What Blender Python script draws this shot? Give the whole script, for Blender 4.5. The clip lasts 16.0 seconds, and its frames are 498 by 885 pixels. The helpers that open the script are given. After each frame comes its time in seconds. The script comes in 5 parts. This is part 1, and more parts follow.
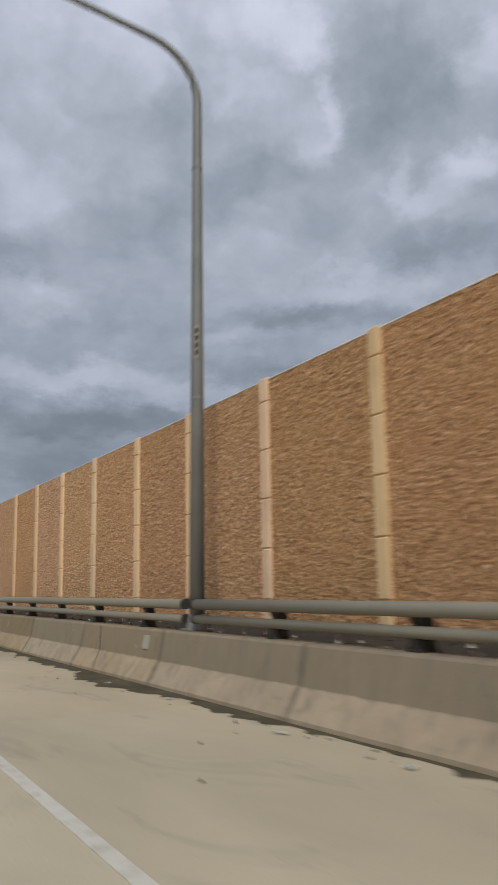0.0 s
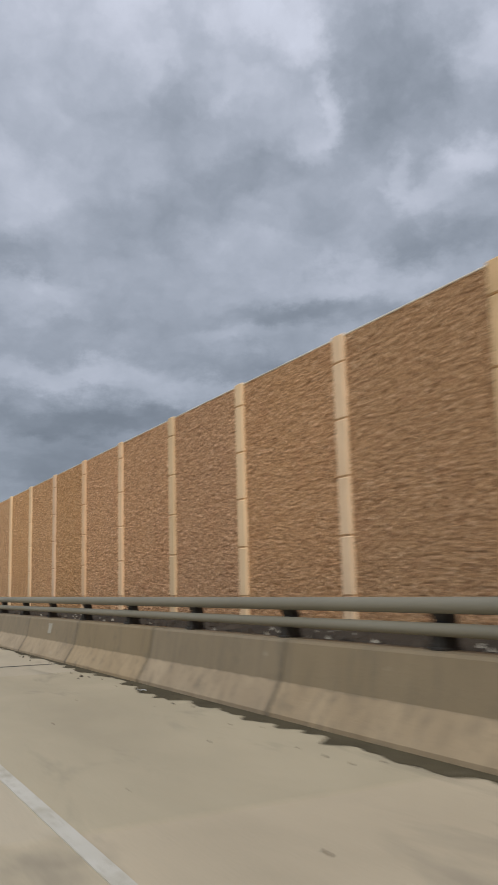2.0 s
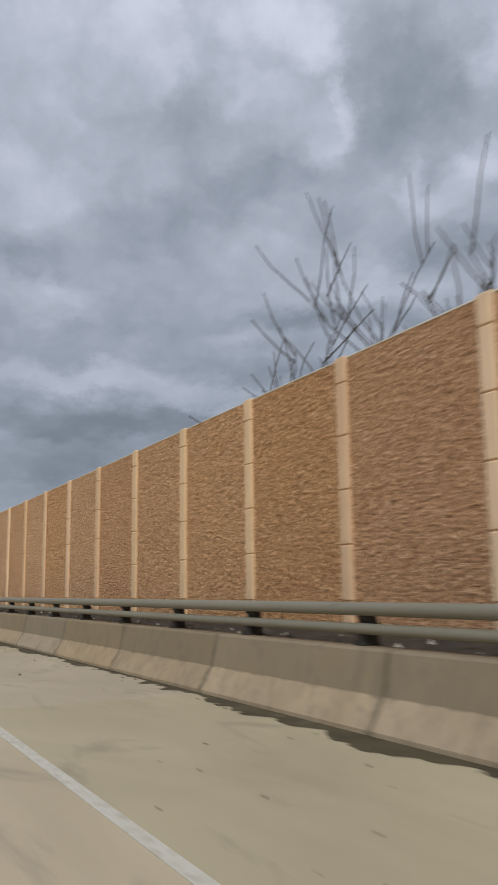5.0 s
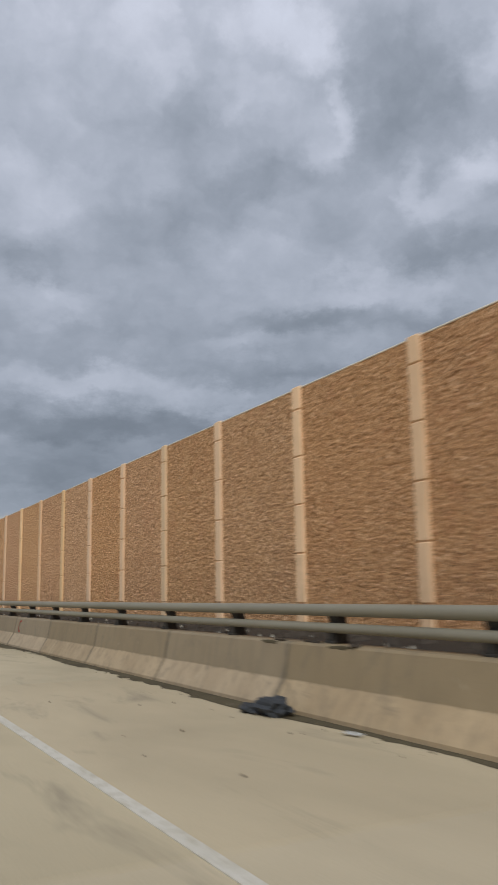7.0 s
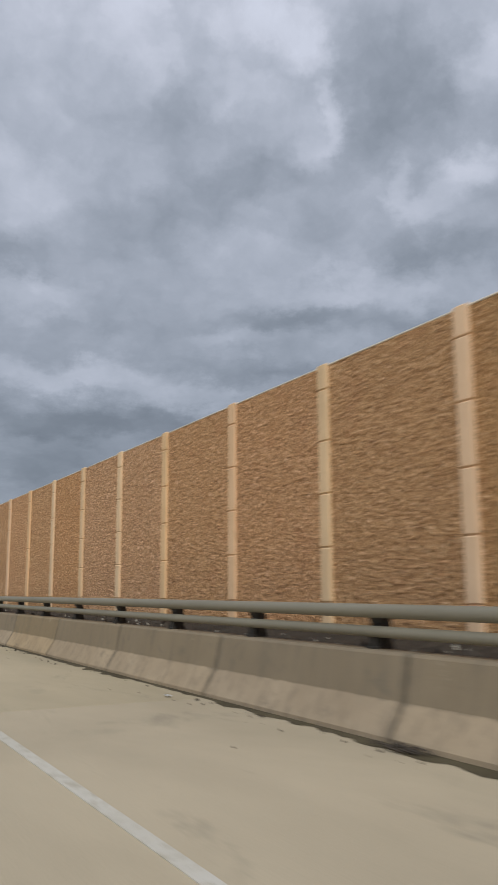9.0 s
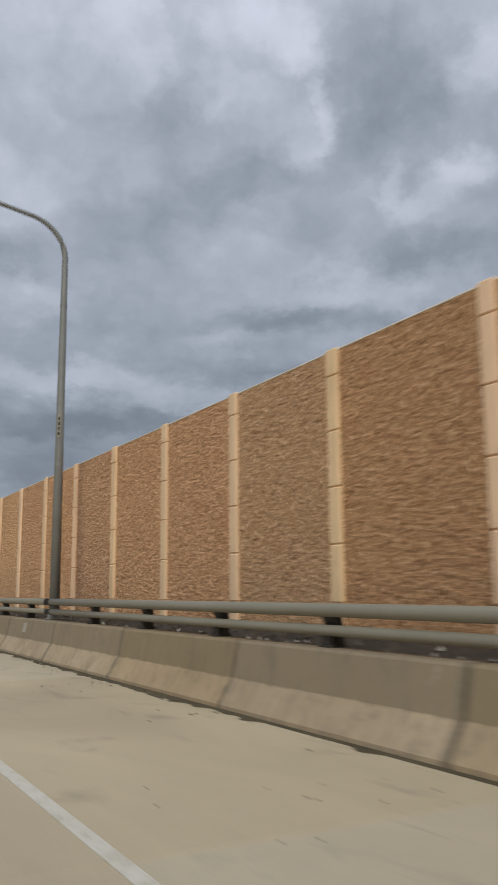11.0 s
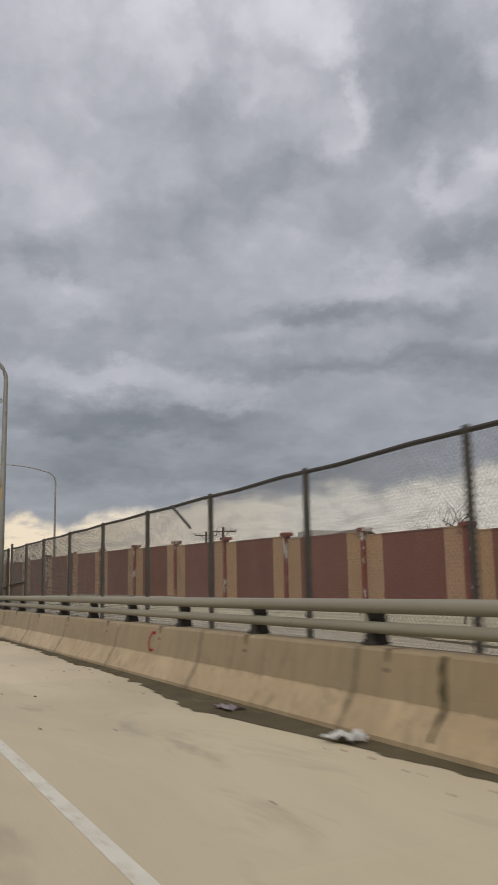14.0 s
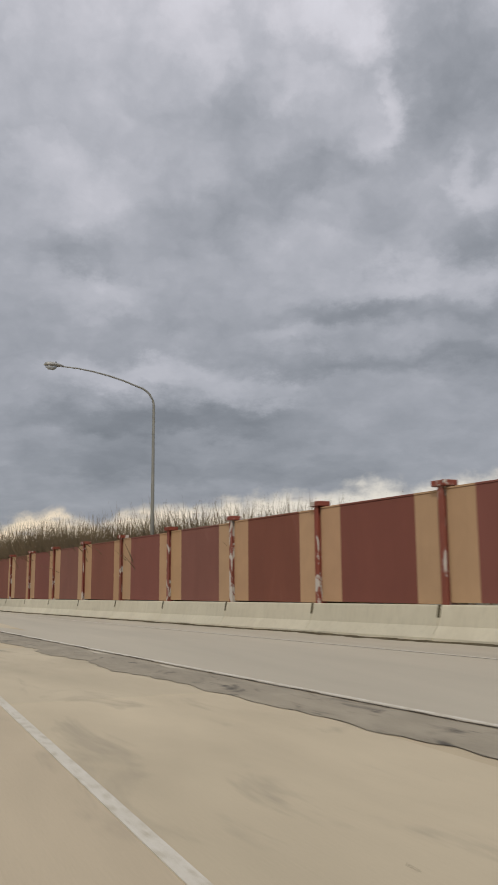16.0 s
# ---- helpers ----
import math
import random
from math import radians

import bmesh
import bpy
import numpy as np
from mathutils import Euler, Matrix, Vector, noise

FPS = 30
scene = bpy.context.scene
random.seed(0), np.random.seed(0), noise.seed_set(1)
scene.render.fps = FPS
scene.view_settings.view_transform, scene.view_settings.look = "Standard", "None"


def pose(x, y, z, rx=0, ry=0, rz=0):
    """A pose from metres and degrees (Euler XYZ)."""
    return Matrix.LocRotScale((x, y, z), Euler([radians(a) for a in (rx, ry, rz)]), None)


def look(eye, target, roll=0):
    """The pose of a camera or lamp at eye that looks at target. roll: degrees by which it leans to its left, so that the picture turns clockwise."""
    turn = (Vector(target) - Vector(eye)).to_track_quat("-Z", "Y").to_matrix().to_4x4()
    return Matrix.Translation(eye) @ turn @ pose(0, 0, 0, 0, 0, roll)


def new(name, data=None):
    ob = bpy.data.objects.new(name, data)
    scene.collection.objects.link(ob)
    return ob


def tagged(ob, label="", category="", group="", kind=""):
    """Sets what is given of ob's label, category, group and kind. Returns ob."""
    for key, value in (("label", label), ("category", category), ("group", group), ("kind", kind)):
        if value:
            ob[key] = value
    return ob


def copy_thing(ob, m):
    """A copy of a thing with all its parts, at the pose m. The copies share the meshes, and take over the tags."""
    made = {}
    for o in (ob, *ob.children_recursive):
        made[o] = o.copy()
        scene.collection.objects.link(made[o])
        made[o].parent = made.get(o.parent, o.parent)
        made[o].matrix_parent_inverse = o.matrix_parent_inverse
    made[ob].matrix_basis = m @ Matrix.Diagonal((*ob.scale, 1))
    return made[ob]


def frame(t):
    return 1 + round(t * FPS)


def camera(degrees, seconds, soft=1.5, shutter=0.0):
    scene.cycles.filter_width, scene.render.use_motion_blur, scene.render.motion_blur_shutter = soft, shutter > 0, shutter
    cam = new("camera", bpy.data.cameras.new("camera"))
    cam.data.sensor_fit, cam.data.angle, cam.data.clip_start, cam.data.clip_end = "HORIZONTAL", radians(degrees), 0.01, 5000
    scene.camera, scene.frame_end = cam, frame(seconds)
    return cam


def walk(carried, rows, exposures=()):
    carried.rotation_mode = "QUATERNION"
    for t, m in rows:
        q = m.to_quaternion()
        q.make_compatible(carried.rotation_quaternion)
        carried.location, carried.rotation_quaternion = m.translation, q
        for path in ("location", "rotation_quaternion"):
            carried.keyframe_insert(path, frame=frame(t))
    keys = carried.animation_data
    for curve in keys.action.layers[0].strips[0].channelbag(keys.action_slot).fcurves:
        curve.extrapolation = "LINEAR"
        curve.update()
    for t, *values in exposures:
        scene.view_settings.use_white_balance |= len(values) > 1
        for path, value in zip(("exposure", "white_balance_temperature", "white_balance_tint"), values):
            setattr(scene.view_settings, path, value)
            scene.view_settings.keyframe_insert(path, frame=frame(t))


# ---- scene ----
# The camera rides along a motorway: x to the right of the lane, y ahead, z up.
EYE = 1.319
cam = camera(32.79, 16.0, soft=1.6, shutter=0.11)
ROWS = [  # seconds, sideways, ahead, heading to the right, tilt up, lean
    (0.0, 0.014, -0.00, 27.59, 9.74, -0.95),
    (0.5, 0.098, 18.16, 27.35, 9.63, -1.13),
    (1.0, 0.138, 35.37, 27.35, 9.64, -1.35),
    (1.5, 0.194, 51.27, 27.27, 9.51, -1.68),
    (2.0, 0.138, 68.31, 27.43, 9.54, -1.57),
    (2.5, 0.211, 85.25, 27.20, 9.7, -0.98),
    (3.0, 0.272, 103.41, 26.85, 9.68, -0.87),
    (3.5, 0.145, 120.41, 26.93, 9.68, -1.24),
    (4.0, 0.009, 137.58, 26.81, 9.81, -0.74),
    (4.5, -0.092, 155.01, 26.83, 9.83, -0.75),
    (5.0, -0.193, 172.39, 26.81, 9.85, -0.75),
    (5.5, -0.295, 189.77, 26.78, 9.87, -0.76),
    (6.0, -0.396, 207.14, 26.76, 9.9, -0.77),
    (6.5, -0.497, 224.53, 26.76, 9.92, -0.78),
    (7.0, -0.399, 242.53, 26.81, 10.05, -0.93),
    (7.5, -0.408, 258.97, 26.88, 9.9, -0.65),
    (8.0, -0.419, 275.60, 27.82, 9.96, -1.01),
    (8.5, -0.266, 292.44, 27.48, 9.84, -0.66),
    (9.0, -0.304, 309.98, 27.86, 9.88, -0.27),
    (9.5, -0.245, 327.48, 28.0, 9.89, -0.32),
    (10.0, -0.186, 344.87, 28.11, 9.89, -0.38),
    (10.5, -0.128, 362.26, 28.22, 9.9, -0.43),
    (11.0, -0.069, 379.65, 28.33, 9.9, -0.48),
    (11.5, -0.008, 397.04, 28.41, 9.85, -0.8),
    (12.0, 0.146, 414.33, 28.02, 9.73, -1.19),
    (12.5, 0.157, 431.88, 27.3, 9.69, -1.33),
    (13.0, 0.255, 448.70, 26.73, 9.71, -1.16),
    (13.5, 0.194, 464.46, 26.39, 9.76, -0.86),
    (14.0, 0.153, 480.69, 25.60, 9.65, -1.06),
    (14.5, 0.127, 496.99, 24.48, 9.6, -0.78),
    (15.0, 0.109, 513.56, 23.55, 9.69, -0.52),
    (15.5, 0.047, 530.95, 23.84, 9.6, -0.38),
    (16.0, 0.072, 547.32, 23.47, 9.56, -0.34),
]


def stance(sideways, ahead, heading, tilt, lean):
    a, b = radians(heading), radians(tilt)
    eye = Vector((sideways, ahead, EYE))
    return look(eye, eye + Vector((math.sin(a) * math.cos(b), math.cos(a) * math.cos(b), math.sin(b))), lean)


walk(cam, [(r[0], stance(*r[1:])) for r in ROWS],
     exposures=[(0.0, 0.0, 6180, 7), (9.0, 0.0, 6180, 7), (11.5, 0.0, 6200, 6), (12.0, -0.03, 6150, 5), (12.7, 0.02, 6750, 9), (16.0, 0.02, 6750, 9)])

# ---- sky, sun ----
SUN_EL, SUN_AZ = 42.0, 211.0  # degrees; azimuth clockwise from +y, where the light comes from
SUN_STRENGTH, SKY_GAIN = 1.7, 1.0


class Nodes:
    """A little builder for node trees."""

    def __init__(self, tree):
        self.tree = tree
        tree.nodes.clear()

    def add(self, kind, ins=None, operation="", interpolation_type="", blend_type=""):
        n = self.tree.nodes.new(kind)
        if operation:
            n.operation = operation
        if interpolation_type:
            n.interpolation_type = interpolation_type
        if blend_type:
            n.data_type, n.blend_type = "RGBA", blend_type
        for k, v in (ins or {}).items():
            s = n.inputs[k]
            if isinstance(v, bpy.types.NodeSocket):
                self.tree.links.new(v, s)
            else:
                s.default_value = v
        return n

    def math(self, op, a, b=0.0):
        return self.add("ShaderNodeMath", {0: a, 1: b}, operation=op).outputs[0]

    def vmath(self, op, a, b=(0, 0, 0)):
        n = self.add("ShaderNodeVectorMath", {0: a, 1: b}, operation=op)
        return n.outputs["Value"] if op in ("LENGTH", "DOT_PRODUCT", "DISTANCE") else n.outputs[0]

    def noise(self, vec, scale, detail=4.0, rough=0.55, distort=0.0):
        return self.add("ShaderNodeTexNoise", {"Vector": vec, "Scale": scale, "Detail": detail, "Roughness": rough,
                                               "Distortion": distort}).outputs[0]

    def scaled(self, vec, s):
        return self.add("ShaderNodeMapping", {"Vector": vec, "Scale": s}).outputs[0]

    def range(self, v, a, b, c=0.0, d=1.0, smooth=False):
        return self.add("ShaderNodeMapRange", {0: v, 1: a, 2: b, 3: c, 4: d},
                        interpolation_type="SMOOTHSTEP" if smooth else "LINEAR").outputs[0]

    def mix(self, f, a, b, blend="MIX"):
        n = self.add("ShaderNodeMix", {0: f}, blend_type=blend)
        for i, v in ((6, a), (7, b)):
            if isinstance(v, bpy.types.NodeSocket):
                self.tree.links.new(v, n.inputs[i])
            else:
                n.inputs[i].default_value = (*v[:3], 1)
        return n.outputs[2]

    def ramp(self, v, stops):
        n = self.add("ShaderNodeValToRGB", {0: v})
        e = n.color_ramp.elements
        while len(e) < len(stops):
            e.new(0.5)
        for el, (p, c) in zip(e, stops):
            el.position, el.color = p, (*c, 1)
        return n.outputs[0]


world = bpy.data.worlds.new("overcast_sky")
scene.world = world
world.use_nodes = True
w = Nodes(world.node_tree)
ray = w.vmath("NORMALIZE", w.add("ShaderNodeTexCoord").outputs["Generated"])
xyz = w.add("ShaderNodeSeparateXYZ", {0: ray})
azim = w.math("DEGREES", w.math("ARCTAN2", xyz.outputs[0], xyz.outputs[1]))
elev = w.math("DEGREES", w.math("ARCSINE", xyz.outputs[2]))
# heaps of cloud on a flat layer high above, drawn out towards the horizon
layer = w.add("ShaderNodeCombineXYZ", {0: w.math("MULTIPLY", azim, 0.1), 1: w.math("ADD", w.math("MULTIPLY", elev, 0.08), w.math("MULTIPLY", w.math("LOGARITHM", w.math("MAXIMUM", w.math("ADD", elev, 3.0), 0.4), 2.718), 1.6)), 2: 3.7}).outputs[0]
n_big = w.noise(layer, 1.0, 3.0, 0.45, 0.1)
n_mid = w.noise(layer, 2.2, 5.0, 0.5, 0.1)
warp = w.vmath("SCALE", w.vmath("SUBTRACT", w.add("ShaderNodeTexNoise", {"Vector": layer, "Scale": 2.1, "Detail": 8.0, "Roughness": 0.62}).outputs[1], (0.5, 0.5, 0.5)))
warp.node.inputs["Scale"].default_value = 6.5
spot = w.vmath("ADD", w.add("ShaderNodeCombineXYZ", {0: azim, 1: elev}).outputs[0], w.vmath("MULTIPLY", warp, (1.0, 0.8, 0.0)))
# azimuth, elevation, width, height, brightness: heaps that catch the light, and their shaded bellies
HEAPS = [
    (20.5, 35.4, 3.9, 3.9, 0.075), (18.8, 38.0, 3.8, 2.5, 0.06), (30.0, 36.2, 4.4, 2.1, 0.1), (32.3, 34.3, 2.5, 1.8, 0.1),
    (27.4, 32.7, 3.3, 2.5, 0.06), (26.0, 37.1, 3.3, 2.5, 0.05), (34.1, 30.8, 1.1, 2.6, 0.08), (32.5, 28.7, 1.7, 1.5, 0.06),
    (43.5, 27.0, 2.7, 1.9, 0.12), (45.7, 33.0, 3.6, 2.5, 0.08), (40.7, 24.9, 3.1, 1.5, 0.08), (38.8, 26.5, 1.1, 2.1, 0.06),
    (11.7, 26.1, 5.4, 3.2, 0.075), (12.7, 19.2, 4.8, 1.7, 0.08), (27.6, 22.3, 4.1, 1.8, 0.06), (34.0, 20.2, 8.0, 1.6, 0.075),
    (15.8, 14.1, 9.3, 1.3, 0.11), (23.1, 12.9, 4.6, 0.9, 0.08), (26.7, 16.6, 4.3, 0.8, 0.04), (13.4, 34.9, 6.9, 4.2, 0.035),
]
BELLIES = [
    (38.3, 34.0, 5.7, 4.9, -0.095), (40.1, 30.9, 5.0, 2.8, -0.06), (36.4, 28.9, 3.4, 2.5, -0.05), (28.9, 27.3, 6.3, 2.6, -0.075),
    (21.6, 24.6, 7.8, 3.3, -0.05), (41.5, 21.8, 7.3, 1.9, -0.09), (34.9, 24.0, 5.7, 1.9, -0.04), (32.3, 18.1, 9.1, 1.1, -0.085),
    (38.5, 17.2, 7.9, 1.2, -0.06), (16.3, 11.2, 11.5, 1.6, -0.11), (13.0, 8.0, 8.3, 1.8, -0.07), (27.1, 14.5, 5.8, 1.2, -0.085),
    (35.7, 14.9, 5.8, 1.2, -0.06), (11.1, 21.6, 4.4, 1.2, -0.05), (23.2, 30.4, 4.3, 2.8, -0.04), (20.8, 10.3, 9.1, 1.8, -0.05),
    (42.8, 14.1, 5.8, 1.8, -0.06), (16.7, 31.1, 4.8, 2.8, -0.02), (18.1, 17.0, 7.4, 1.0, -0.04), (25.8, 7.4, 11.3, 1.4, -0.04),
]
lum = w.math("ADD", 0.408, w.math("MULTIPLY", w.math("SUBTRACT", n_big, 0.5), 0.10))
lum = w.math("ADD", lum, w.math("MULTIPLY", w.math("SUBTRACT", n_mid, 0.5), 0.10))
# rounded knuckles in the cloud, softened by a swirl
heap = w.add("ShaderNodeTexVoronoi", {"Vector": w.vmath("ADD", w.vmath("ADD", w.vmath("MULTIPLY", layer, (2.6, 2.6, 0)), w.vmath("MULTIPLY", warp, (0.16, 0.24, 0))), (0, 0, 1.3)), "Scale": 1.0, "Detail": 3.0, "Roughness": 0.55})
heap.feature = "SMOOTH_F1"
heap.inputs["Smoothness"].default_value = 0.7
lum = w.math("ADD", lum, w.math("MULTIPLY", w.math("SUBTRACT", 0.45, heap.outputs["Distance"]), 0.07))
lum = w.math("ADD", lum, w.math("MULTIPLY", w.math("SUBTRACT", w.noise(layer, 9.0, 5.0, 0.55, 0.2), 0.5), 0.028))
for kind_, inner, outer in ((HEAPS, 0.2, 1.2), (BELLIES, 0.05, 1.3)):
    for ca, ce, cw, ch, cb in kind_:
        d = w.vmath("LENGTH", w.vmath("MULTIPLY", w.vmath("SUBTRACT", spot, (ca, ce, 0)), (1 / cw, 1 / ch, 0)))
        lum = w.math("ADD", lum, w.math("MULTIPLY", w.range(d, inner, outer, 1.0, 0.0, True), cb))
lum = w.add("ShaderNodeMath", {0: lum, 1: 0.22, 2: 0.08}, operation="SMOOTH_MAX").outputs[0]
# an overcast sky brightens towards the zenith
lum = w.math("MULTIPLY", lum, w.range(elev, 0.0, 75.0, 0.84, 1.9))
cloud = w.mix(w.range(lum, 0.12, 0.62), (0.785, 0.888, 1.05), (0.972, 0.982, 1.11))
cloud = w.mix(1.0, cloud, w.add("ShaderNodeCombineColor", {0: lum, 1: lum, 2: lum}).outputs[0], "MULTIPLY")
# the clear strip low over the horizon, under the cloud's edge
edge = w.math("ADD", elev, w.math("MULTIPLY", w.math("SUBTRACT", w.noise(w.add("ShaderNodeCombineXYZ", {0: w.math("MULTIPLY", azim, 0.1), 1: w.math("MULTIPLY", elev, 0.12), 2: 9.0}).outputs[0], 3.3, 5.0), 0.5), 4.5))
edge = w.math("ADD", edge, w.range(azim, 10.0, 45.0, 0.0, -3.2))
low = w.range(edge, 3.6, 5.0, 1.0, 0.0, True)
strip = w.mix(w.range(azim, 8.0, 30.0), (0.87, 0.74, 0.57), (0.74, 0.71, 0.66))
strip = w.mix(w.range(w.noise(layer, 6.0, 4.0), 0.48, 0.72), strip, (0.50, 0.47, 0.45))
cloud = w.mix(low, cloud, strip)
ground_glow = w.range(elev, -2.0, 0.0, 0.25, 1.0)
cloud = w.mix(1.0, cloud, w.add("ShaderNodeCombineColor", {0: ground_glow, 1: ground_glow, 2: ground_glow}).outputs[0], "MULTIPLY")
clear = w.add("ShaderNodeTexSky")
clear.sky_type, clear.sun_disc, clear.sun_elevation, clear.sun_rotation = "NISHITA", False, radians(SUN_EL), radians(SUN_AZ)
nishita = clear.outputs[0]
bg_sky = w.add("ShaderNodeBackground", {"Color": nishita, "Strength": 0.06})
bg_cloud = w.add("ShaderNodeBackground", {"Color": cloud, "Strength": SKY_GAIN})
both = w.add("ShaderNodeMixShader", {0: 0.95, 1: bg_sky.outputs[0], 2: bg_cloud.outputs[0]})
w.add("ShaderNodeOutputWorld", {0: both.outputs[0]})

sun = new("sun", bpy.data.lights.new("sun", "SUN"))
sun.data.energy, sun.data.angle, sun.data.color = SUN_STRENGTH, radians(6), (1.0, 0.94, 0.84)
a, b = radians(SUN_AZ), radians(SUN_EL)
sun.matrix_world = look((0, 0, 50), Vector((0, 0, 50)) - Vector((math.sin(a) * math.cos(b), math.cos(a) * math.cos(b), math.sin(b))))


# ---- materials ----
def surface(name, tone, dark, rough=0.8, grain=40.0, blotch=0.6, bump=0.3, metal=0.0, shift=0.0, space="Object", stretch=(1, 1, 1),
            spec=0.4, streak=0.0, stain=None, stain_at=(0.58, 0.72), stain_scale=1.5, depth=0.01):
    """A weathered surface: two colours mixed at a coarse and a fine scale, bump from the fine grain. shift: how far each object differs."""
    m = bpy.data.materials.new(name)
    m.use_nodes = True
    n = Nodes(m.node_tree)
    if space == "World":
        at = n.add("ShaderNodeNewGeometry").outputs["Position"]
    else:
        at = n.add("ShaderNodeTexCoord").outputs["Object"]
    rnd = n.add("ShaderNodeObjectInfo").outputs["Random"]
    at = n.vmath("ADD", at, n.add("ShaderNodeCombineXYZ", {0: n.math("MULTIPLY", rnd, 37.0), 1: 0.0, 2: 0.0}).outputs[0]) if space != "World" else at
    at = n.scaled(at, stretch)
    coarse = n.noise(at, blotch, 4.0, 0.6, 0.4)
    fine = n.noise(at, grain, 5.0, 0.65)
    f = n.math("ADD", n.math("MULTIPLY", n.range(coarse, 0.3, 0.7), 0.65), n.math("MULTIPLY", n.range(fine, 0.25, 0.75), 0.35))
    col = n.mix(f, dark, tone)
    if streak:
        run = n.noise(n.scaled(at, (1, 1, 0.06)), 9.0, 4.0, 0.6)
        col = n.mix(n.math("MULTIPLY", n.range(run, 0.5, 0.75), streak), col, [c * 0.45 for c in dark])
    if stain:
        s = n.noise(at, stain_scale, 6.0, 0.65, 0.8)
        col = n.mix(n.range(s, *stain_at), col, stain)
    if shift:
        hsv = n.add("ShaderNodeHueSaturation", {"Hue": n.range(rnd, 0, 1, 0.5 - 0.02 * shift, 0.5 + 0.02 * shift),
                                                "Saturation": n.range(n.math("FRACT", n.math("MULTIPLY", rnd, 7.3)), 0, 1, 1 - 0.3 * shift, 1 + 0.3 * shift),
                                                "Value": n.range(n.math("FRACT", n.math("MULTIPLY", rnd, 13.7)), 0, 1, 1 - 0.28 * shift, 1 + 0.28 * shift), "Color": col})
        col = hsv.outputs[0]
    bsdf = n.add("ShaderNodeBsdfPrincipled", {"Base Color": col, "Roughness": n.range(fine, 0.2, 0.8, rough - 0.08, min(1.0, rough + 0.08)),
                                              "Metallic": metal, "Specular IOR Level": spec})
    if bump:
        bp = n.add("ShaderNodeBump", {"Strength": bump, "Distance": depth, "Height": fine})
        n.tree.links.new(bp.outputs[0], bsdf.inputs["Normal"])
    n.add("ShaderNodeOutputMaterial", {0: bsdf.outputs[0]})
    return m


M_SLAB = surface("road_concrete", (0.56, 0.475, 0.33), (0.37, 0.312, 0.215), 0.85, 60, 0.55, 0.25, shift=0.25, space="World", stretch=(1, 0.35, 1),
                 stain=(0.27, 0.232, 0.17), stain_at=(0.56, 0.78), stain_scale=1.1)
M_JOINT = surface("joint_filler", (0.07, 0.065, 0.055), (0.04, 0.035, 0.03), 0.9, 30, 2, 0.2, space="World")
M_ASPHALT = surface("ramp_asphalt", (0.50, 0.455, 0.36), (0.38, 0.345, 0.275), 0.9, 70, 0.5, 0.35, space="World", stretch=(1, 0.12, 1))
M_LINE = surface("road_paint", (0.63, 0.60, 0.53), (0.52, 0.485, 0.40), 0.7, 25, 1.5, 0.15, space="World", stain=(0.44, 0.40, 0.31), stain_at=(0.52, 0.60), stain_scale=9.0)
M_GUTTER = surface("gutter_dirt", (0.125, 0.104, 0.062), (0.056, 0.046, 0.028), 0.9, 35, 1.2, 0.6, space="World", spec=0.15, stain=(0.19, 0.16, 0.115), stain_at=(0.6, 0.75), stain_scale=3.0)
M_GORE = surface("broken_asphalt", (0.38, 0.335, 0.255), (0.21, 0.185, 0.14), 0.9, 30, 1.8, 0.9, space="World", stretch=(1, 0.4, 1), stain=(0.09, 0.08, 0.065), stain_at=(0.58, 0.68), stain_scale=2.5)
M_LEDGE = surface("ledge_dirt", (0.06, 0.045, 0.03), (0.02, 0.016, 0.012), 0.95, 18, 1.0, 0.8, space="World")
M_POST = surface("cream_concrete", (0.88, 0.63, 0.39), (0.75, 0.525, 0.315), 0.85, 40, 1.3, 0.25, shift=0.3, streak=0.2, stain=(0.60, 0.42, 0.24), stain_at=(0.60, 0.78), stain_scale=1.1)
M_COPING = surface("coping_concrete", (0.86, 0.80, 0.70), (0.66, 0.57, 0.45), 0.85, 40, 1.5, 0.2)
M_RAIL = surface("rail_paint", (0.27, 0.25, 0.19), (0.195, 0.18, 0.135), 0.55, 50, 1.2, 0.12, stretch=(1, 0.3, 1), stain=(0.13, 0.11, 0.085), stain_at=(0.66, 0.8), stain_scale=2.5)
M_BRACKET = surface("bracket_iron", (0.055, 0.05, 0.042), (0.03, 0.027, 0.024), 0.7, 40, 3, 0.2, metal=0.2)
M_GALV = surface("galvanised_steel", (0.40, 0.40, 0.38), (0.30, 0.30, 0.285), 0.55, 5, 2.5, 0.0, metal=0.35)
M_LAMP = surface("lamp_pole_steel", (0.27, 0.27, 0.245), (0.19, 0.19, 0.175), 0.6, 5, 1.2, 0.0, metal=0.3, shift=0.3)
M_DARKSTEEL = surface("fence_steel", (0.075, 0.068, 0.058), (0.045, 0.04, 0.035), 0.65, 50, 2.0, 0.15, metal=0.3)
M_WIRE = surface("chain_wire", (0.14, 0.132, 0.115), (0.09, 0.085, 0.075), 0.6, 60, 3, 0.0, metal=0.4)
M_MAROON = surface("maroon_panel_paint", (0.21, 0.076, 0.054), (0.168, 0.060, 0.043), 0.75, 30, 0.8, 0.15, shift=0.25, stretch=(1, 1, 0.4), stain=(0.23, 0.095, 0.074), stain_at=(0.62, 0.8), stain_scale=0.8)
M_TAN = surface("tan_panel_paint", (0.46, 0.29, 0.165), (0.39, 0.245, 0.14), 0.78, 30, 0.9, 0.15, shift=0.15, streak=0.1)
